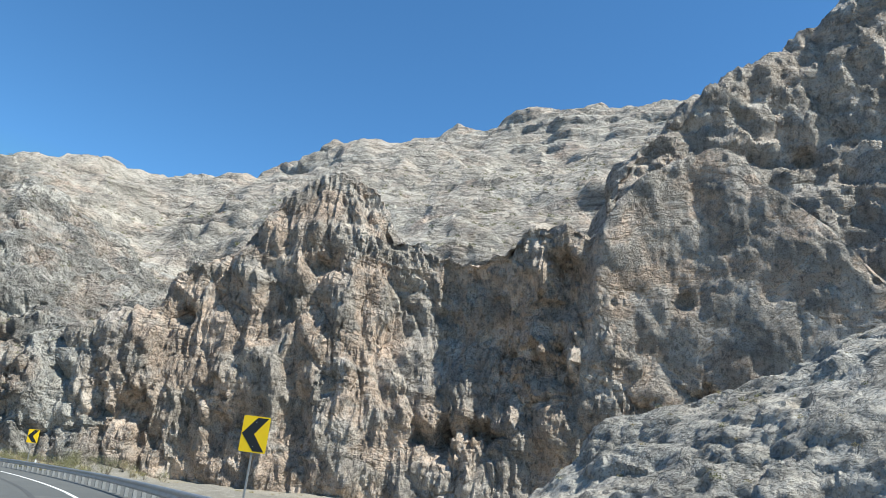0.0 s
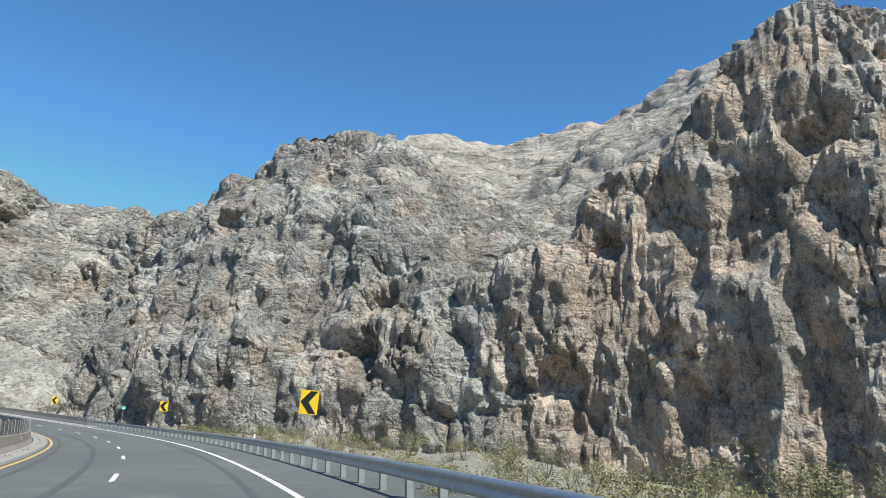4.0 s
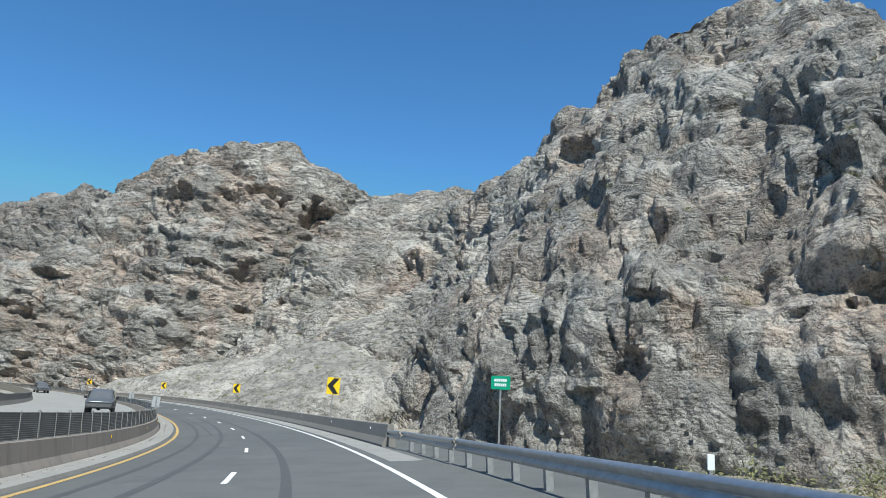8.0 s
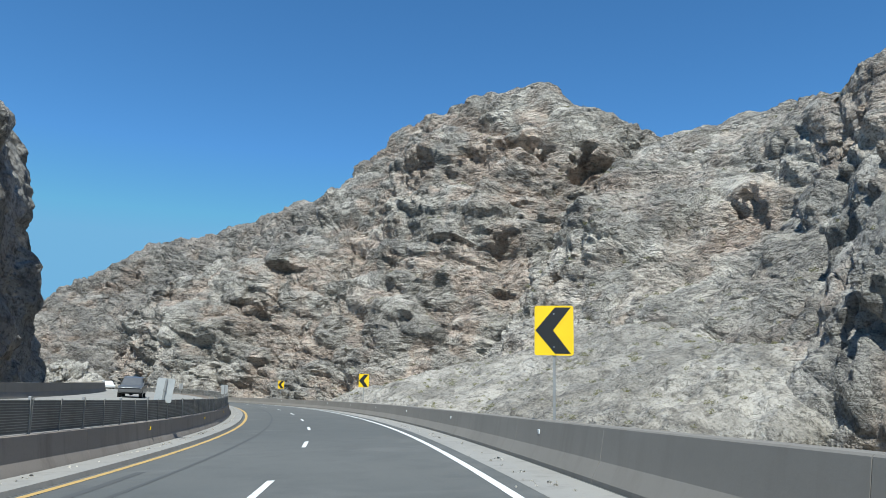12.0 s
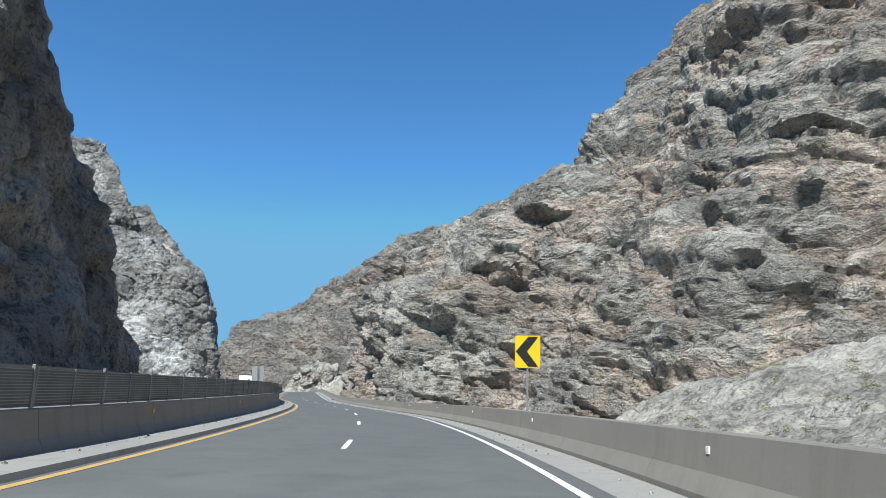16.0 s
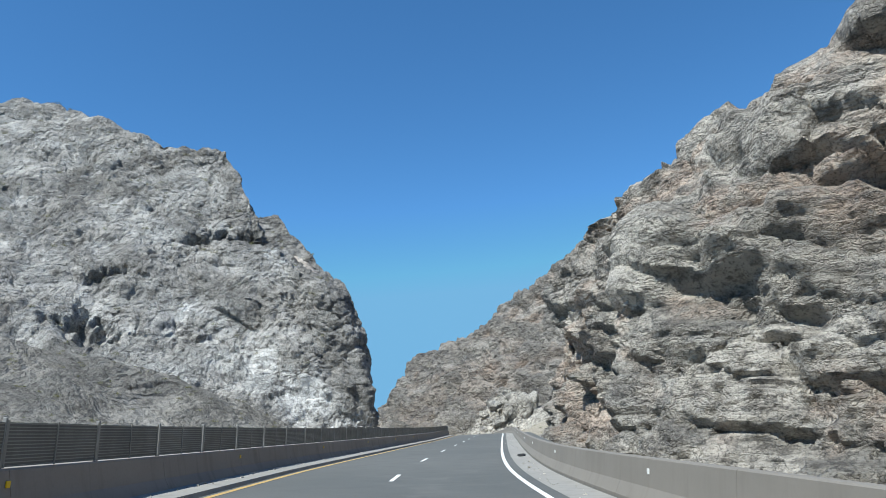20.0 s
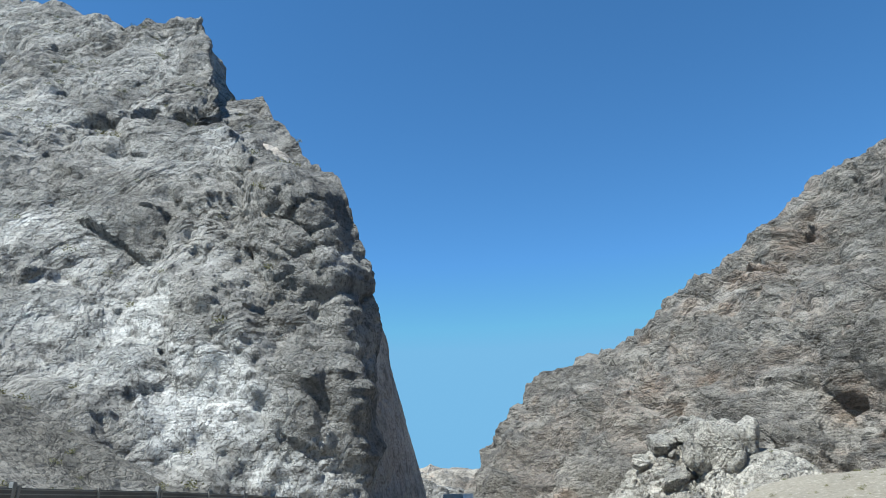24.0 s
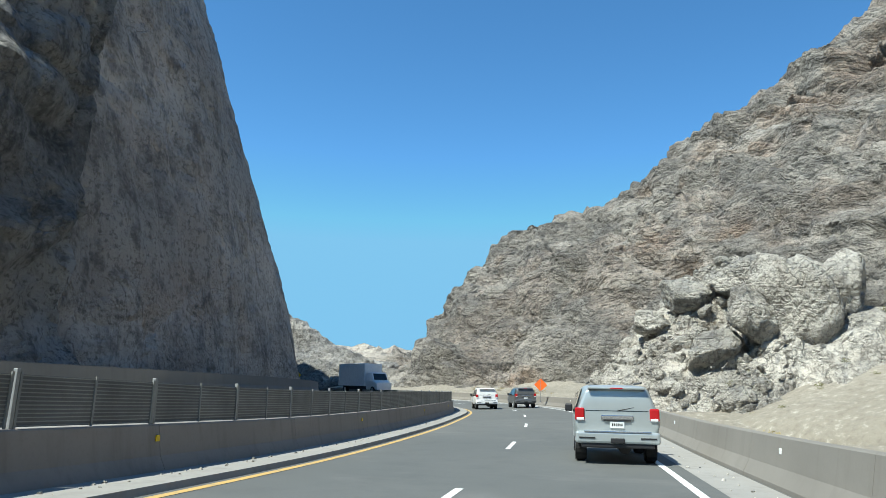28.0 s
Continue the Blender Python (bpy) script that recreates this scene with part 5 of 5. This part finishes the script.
    part("spoiler", box(bmesh.new(), -0.64, 0.64, -0.02, 0.34, 1.655, 1.715, 0.02), paint, root)
    part("brake_lamp", box(bmesh.new(), -0.14, 0.14, -0.026, -0.01, 1.672, 1.694, 0.003), red_lens, root)
    part("rear_wiper", rod(bmesh.new(), (0.0, 0.045, 1.18), (0.42, 0.06, 1.27), 0.01, 6), black_plastic, root)
    for x in (-0.80, 0.80):
        for y in (0.98, 3.75):
            wheel(root, x, y, 0.385, 0.26)
    return root


lead = suv(silver_paint, "silver four-wheel-drive estate car seen from behind")
lead.matrix_world = road_pose(along(-505.5, 112.4)[0], 1.0, 0.0)
white = suv(white_car_paint, "white estate car ahead in the other lane", "car")
white.matrix_world = road_pose(along(-548, 97)[0], -3.6, 0.0)
dark = suv(grey_car_paint, "dark grey estate car ahead", "car")
dark.matrix_world = road_pose(along(-550, 96)[0], 0.1, 0.0)
for k, (x, y, o, pt, lab) in enumerate([(-232, 165, -14.5, grey_car_paint, "dark car on the opposite lanes"),
                                       (-330, 153, -10.3, white_car_paint, "white car beyond the median fence"), (-150, 147, -10.8, grey_car_paint, "dark pickup on the opposite lanes")]):
    c = suv(pt, lab, "car")
    c.matrix_world = road_pose(along(x, y)[0], o, 0.92, 180)


def box_truck(label):
    root = tagged(new("box_truck"), label, "truck")
    part("cargo_box", box(bmesh.new(), -1.2, 1.2, 0, 7.0, 1.0, 3.7, 0.04), truck_white, root, "plain white cargo box")
    part("chassis", box(bmesh.new(), -0.5, 0.5, 0, 9.0, 0.6, 1.0), black_plastic, root)
    part("cab", shell([(7.15, 0.6, 1.7, 2.6, 1.0, 1.1, 0.95), (8.4, 0.55, 1.65, 2.65, 1.0, 1.1, 0.95), (9.0, 0.55, 1.6, 1.72, 1.0, 1.08, 0.95), (9.8, 0.6, 1.3, 1.45, 0.95, 1.02, 0.9)]), white_car_paint, root)
    part("windscreen", pane(bmesh.new(), (-0.9, 9.0, 1.75), (0.9, 9.0, 1.75), (0.85, 8.5, 2.5), (-0.85, 8.5, 2.5)), tinted_glass, root)
    for x in (-0.95, 0.95):
        for y in (1.8, 8.9):
            wheel(root, x, y, 0.48, 0.34)
    return root


truck = box_truck("white box truck on the opposite lanes")
truck.matrix_world = road_pose(along(-577, 70)[0], -9.2, 0.95, 180)

# ---- dry scrub ----


def shrub(seed, material, leaves=800, tall=1.0):
    """A dry desert bush: forked twigs and many small leaves."""
    r = random.Random(seed)
    root = new("shrub")
    bm = bmesh.new()
    tips = []
    for _ in range(9):
        a, lean = r.uniform(0, 6.28), r.uniform(0.15, 0.8)
        top = Vector((math.cos(a) * lean * 0.7, math.sin(a) * lean * 0.7, tall * r.uniform(0.5, 0.95)))
        rod(bm, (0, 0, -0.05), top, 0.016, 4, 0.006)
        for _ in range(3):
            t2 = top + Vector((r.uniform(-0.3, 0.3), r.uniform(-0.3, 0.3), r.uniform(-0.12, 0.2)))
            rod(bm, top * 0.75, t2, 0.008, 3, 0.003)
            tips.append(t2)
        tips.append(top)
    part("branch", bm, twig_mat, root)
    bm = bmesh.new()
    for _ in range(leaves):
        c = r.choice(tips) + Vector((r.gauss(0, 0.13), r.gauss(0, 0.13), r.gauss(-0.05, 0.13)))
        e = Euler((r.uniform(0, 6.3), r.uniform(0, 6.3), r.uniform(0, 6.3))).to_matrix()
        z = r.uniform(0.018, 0.045)
        bm.faces.new([bm.verts.new(c + e @ Vector(v)) for v in ((-z * 0.3, 0, 0), (0, -z, 0), (z * 0.3, 0, 0.01), (0, z, 0))])
    part("foliage", bm, material, root)
    return root


kinds = [tagged(shrub(1, shrub_mat), "grey-green desert shrub beside the guard rail", "shrub", "roadside shrubs"), tagged(shrub(2, shrub_mat, 900, 1.3), "tall grey-green desert shrub beside the guard rail", "shrub", "roadside shrubs"),
         tagged(shrub(3, straw_mat, 800, 0.8), "straw-coloured dry bush beside the guard rail", "shrub", "roadside shrubs")]
used = set()
rng = random.Random(21)
s_a, s_b = along(-26, 48)[0], along(-118, 132)[0]
n = 0
while n < 170:
    s, o = rng.uniform(s_a, s_b), 4.9 + 11 * rng.random() ** 1.5
    p = on_road(s, o)
    hit, place, _n, _i = ground.ray_cast((p[0], p[1], 60), (0, 0, -1))
    if not hit:
        continue
    k = rng.choice((0, 0, 1, 1, 2))
    r = rng.uniform(0.6, 1.3)
    m = pose(place.x, place.y, place.z - 0.05, 0, 0, rng.uniform(0, 360)) @ Matrix.Scale(r, 4)
    if k in used:
        kind = kinds[k]
        was = kind.scale.copy()
        kind.scale = (r, r, r)
        copy_thing(kind, pose(place.x, place.y, place.z - 0.05, 0, 0, rng.uniform(0, 360)))
        kind.scale = was
    else:
        kinds[k].matrix_world = m
        used.add(k)
    n += 1

# scattered small scrub on the slopes and ledges, too many to count
tuft = bmesh.new()
r = random.Random(5)
for _ in range(46):
    c = Vector((r.gauss(0, 0.35), r.gauss(0, 0.35), abs(r.gauss(0.25, 0.2))))
    e = Euler((r.uniform(0, 6.3), r.uniform(0, 6.3), r.uniform(0, 6.3))).to_matrix()
    tuft.faces.new([tuft.verts.new(c + e @ Vector(v)) for v in ((-0.07, 0, 0), (0, -0.16, 0), (0.07, 0, 0.02), (0, 0.16, 0))])
tv = np.array([v.co[:] for v in tuft.verts])
tf = np.arange(len(tv)).reshape(-1, 4)
tuft.free()
for name, spots, mat, lab in [("scrub", [("cliff_recess", -345, -235, 205, 300, 260, 0.8), ("scree_slope", -352, -212, 188, 246, 420, 0.6), ("talus_slope", -492, -396, 10, 86, 380, 0.6), ("cliff_mountain", -380, -335, 200, 280, 120, 0.7), ("cliff_back_ridge", -240, 150, 250, 420, 700, 1.6), ("cliff_spur", 10, 70, -20, 96, 160, 0.5),
                                         ("cliff_white_dome", -530, -430, -60, 80, 320, 0.9), ("cliff_peak", -250, -90, 205, 290, 240, 0.8), ("cliff_rubble_mound", -590, -548, 112, 132, 40, 0.5), ("earth_bank", -566, -539, 106, 152, 90, 0.4)], shrub_mat, "small grey-green scrub on ledges and scree"),
                               ("dry_grass", [("ground", -118, -20, 50, 190, 900, 0.55), ("ground", -600, -500, 60, 150, 260, 0.5), ("ground", -500, -430, 20, 110, 200, 0.5), ("cliff_spur", 10, 60, -20, 96, 160, 0.4)], straw_mat, "tufts of straw-coloured dry grass")]:
    vs, fs, c = [], [], 0
    for what, x0, x1, y0, y1, many, size in spots:
        ob = bpy.data.objects[what]
        for _ in range(many):
            x, y = rng.uniform(x0, x1), rng.uniform(y0, y1)
            hit, place, nn, _i = ob.ray_cast((x, y, 600), (0, 0, -1))
            if not hit or nn.z < 0.35:
                continue
            if what == "ground" and (abs(along(x, y)[1] + 6.5) < 13.5 and along(x, y)[1] < 4.8):
                continue
            k, a = size * rng.uniform(0.6, 1.5), rng.uniform(0, 6.28)
            rot = np.array([[math.cos(a), -math.sin(a), 0], [math.sin(a), math.cos(a), 0], [0, 0, 1]])
            vs.append((tv * k) @ rot.T + np.array(place))
            fs.append(tf + c)
            c += len(tv)
    tagged(new(name, mesh_from(name, np.concatenate(vs), np.concatenate(fs), mat, False)), lab, "vegetation", kind="stuff")

# broken stones and grit along the kerb and the shoulder
rng = random.Random(33)
grit = [stone(340 + k, 1) for k in range(4)]
coords = [np.array([v.co[:] for v in me.vertices]) for me in grit]
tris = [np.array([p.vertices[:] for p in me.polygons]) for me in grit]
vs, fs, c = [], [], 0
for _ in range(2600):
    s = rng.uniform(150, ROAD_LENGTH - 120)
    o = rng.choice((LEFT_WALL + 0.32 + abs(rng.gauss(0, 0.22)), RIGHT_WALL - 0.3 - abs(rng.gauss(0, 0.35)), LEFT_WALL + 0.3 + abs(rng.gauss(0, 0.15))))
    if o > 0 and s < WALL_FROM:
        continue
    k, r = rng.randrange(4), rng.choice((0.015, 0.02, 0.03, 0.03, 0.05))
    m = np.array(Euler((rng.uniform(0, 6), rng.uniform(0, 6), rng.uniform(0, 6))).to_matrix()) * r
    up = 0.12 if -6.5 < o < -5.95 else 0.008
    vs.append(coords[k] @ m.T + np.array(on_road(s, o, up)))
    fs.append(tris[k] + c)
    c += len(coords[k])
tagged(new("gravel", mesh_from("gravel", np.concatenate(vs), np.concatenate(fs), boulder_rock, False)), "loose grit and broken stones along the kerbs", "gravel", kind="stuff")

# a torn strip of tyre on the shoulder
scrap = bmesh.new()
for k in range(9):
    a, b2 = k * 0.085, (k + 1) * 0.085
    h1, h2 = 0.03 + 0.07 * math.sin(k * 0.9) ** 2, 0.03 + 0.07 * math.sin((k + 1) * 0.9) ** 2
    w1, w2 = 0.10 + 0.03 * math.sin(k * 2.1), 0.10 + 0.03 * math.sin((k + 1) * 2.1)
    top = [scrap.verts.new(p) for p in ((a, -w1, h1), (a, w1, h1 + 0.03), (b2, w2, h2 + 0.03), (b2, -w2, h2))]
    low = [scrap.verts.new((v.co.x, v.co.y, v.co.z - 0.028)) for v in top]
    scrap.faces.new(top)
    scrap.faces.new(low[::-1])
    for i in range(4):
        scrap.faces.new((top[i], low[i], low[(i + 1) % 4], top[(i + 1) % 4]))
me = bpy.data.meshes.new("tyre_scrap")
scrap.to_mesh(me)
scrap.free()
me.materials.append(tyre_rubber)
scrap_ob = tagged(new("tyre_scrap", me), "torn black tyre strip lying on the shoulder", "debris")
scrap_ob.matrix_world = road_pose(along(-359, 149)[0], 2.75, 0.012, 70)
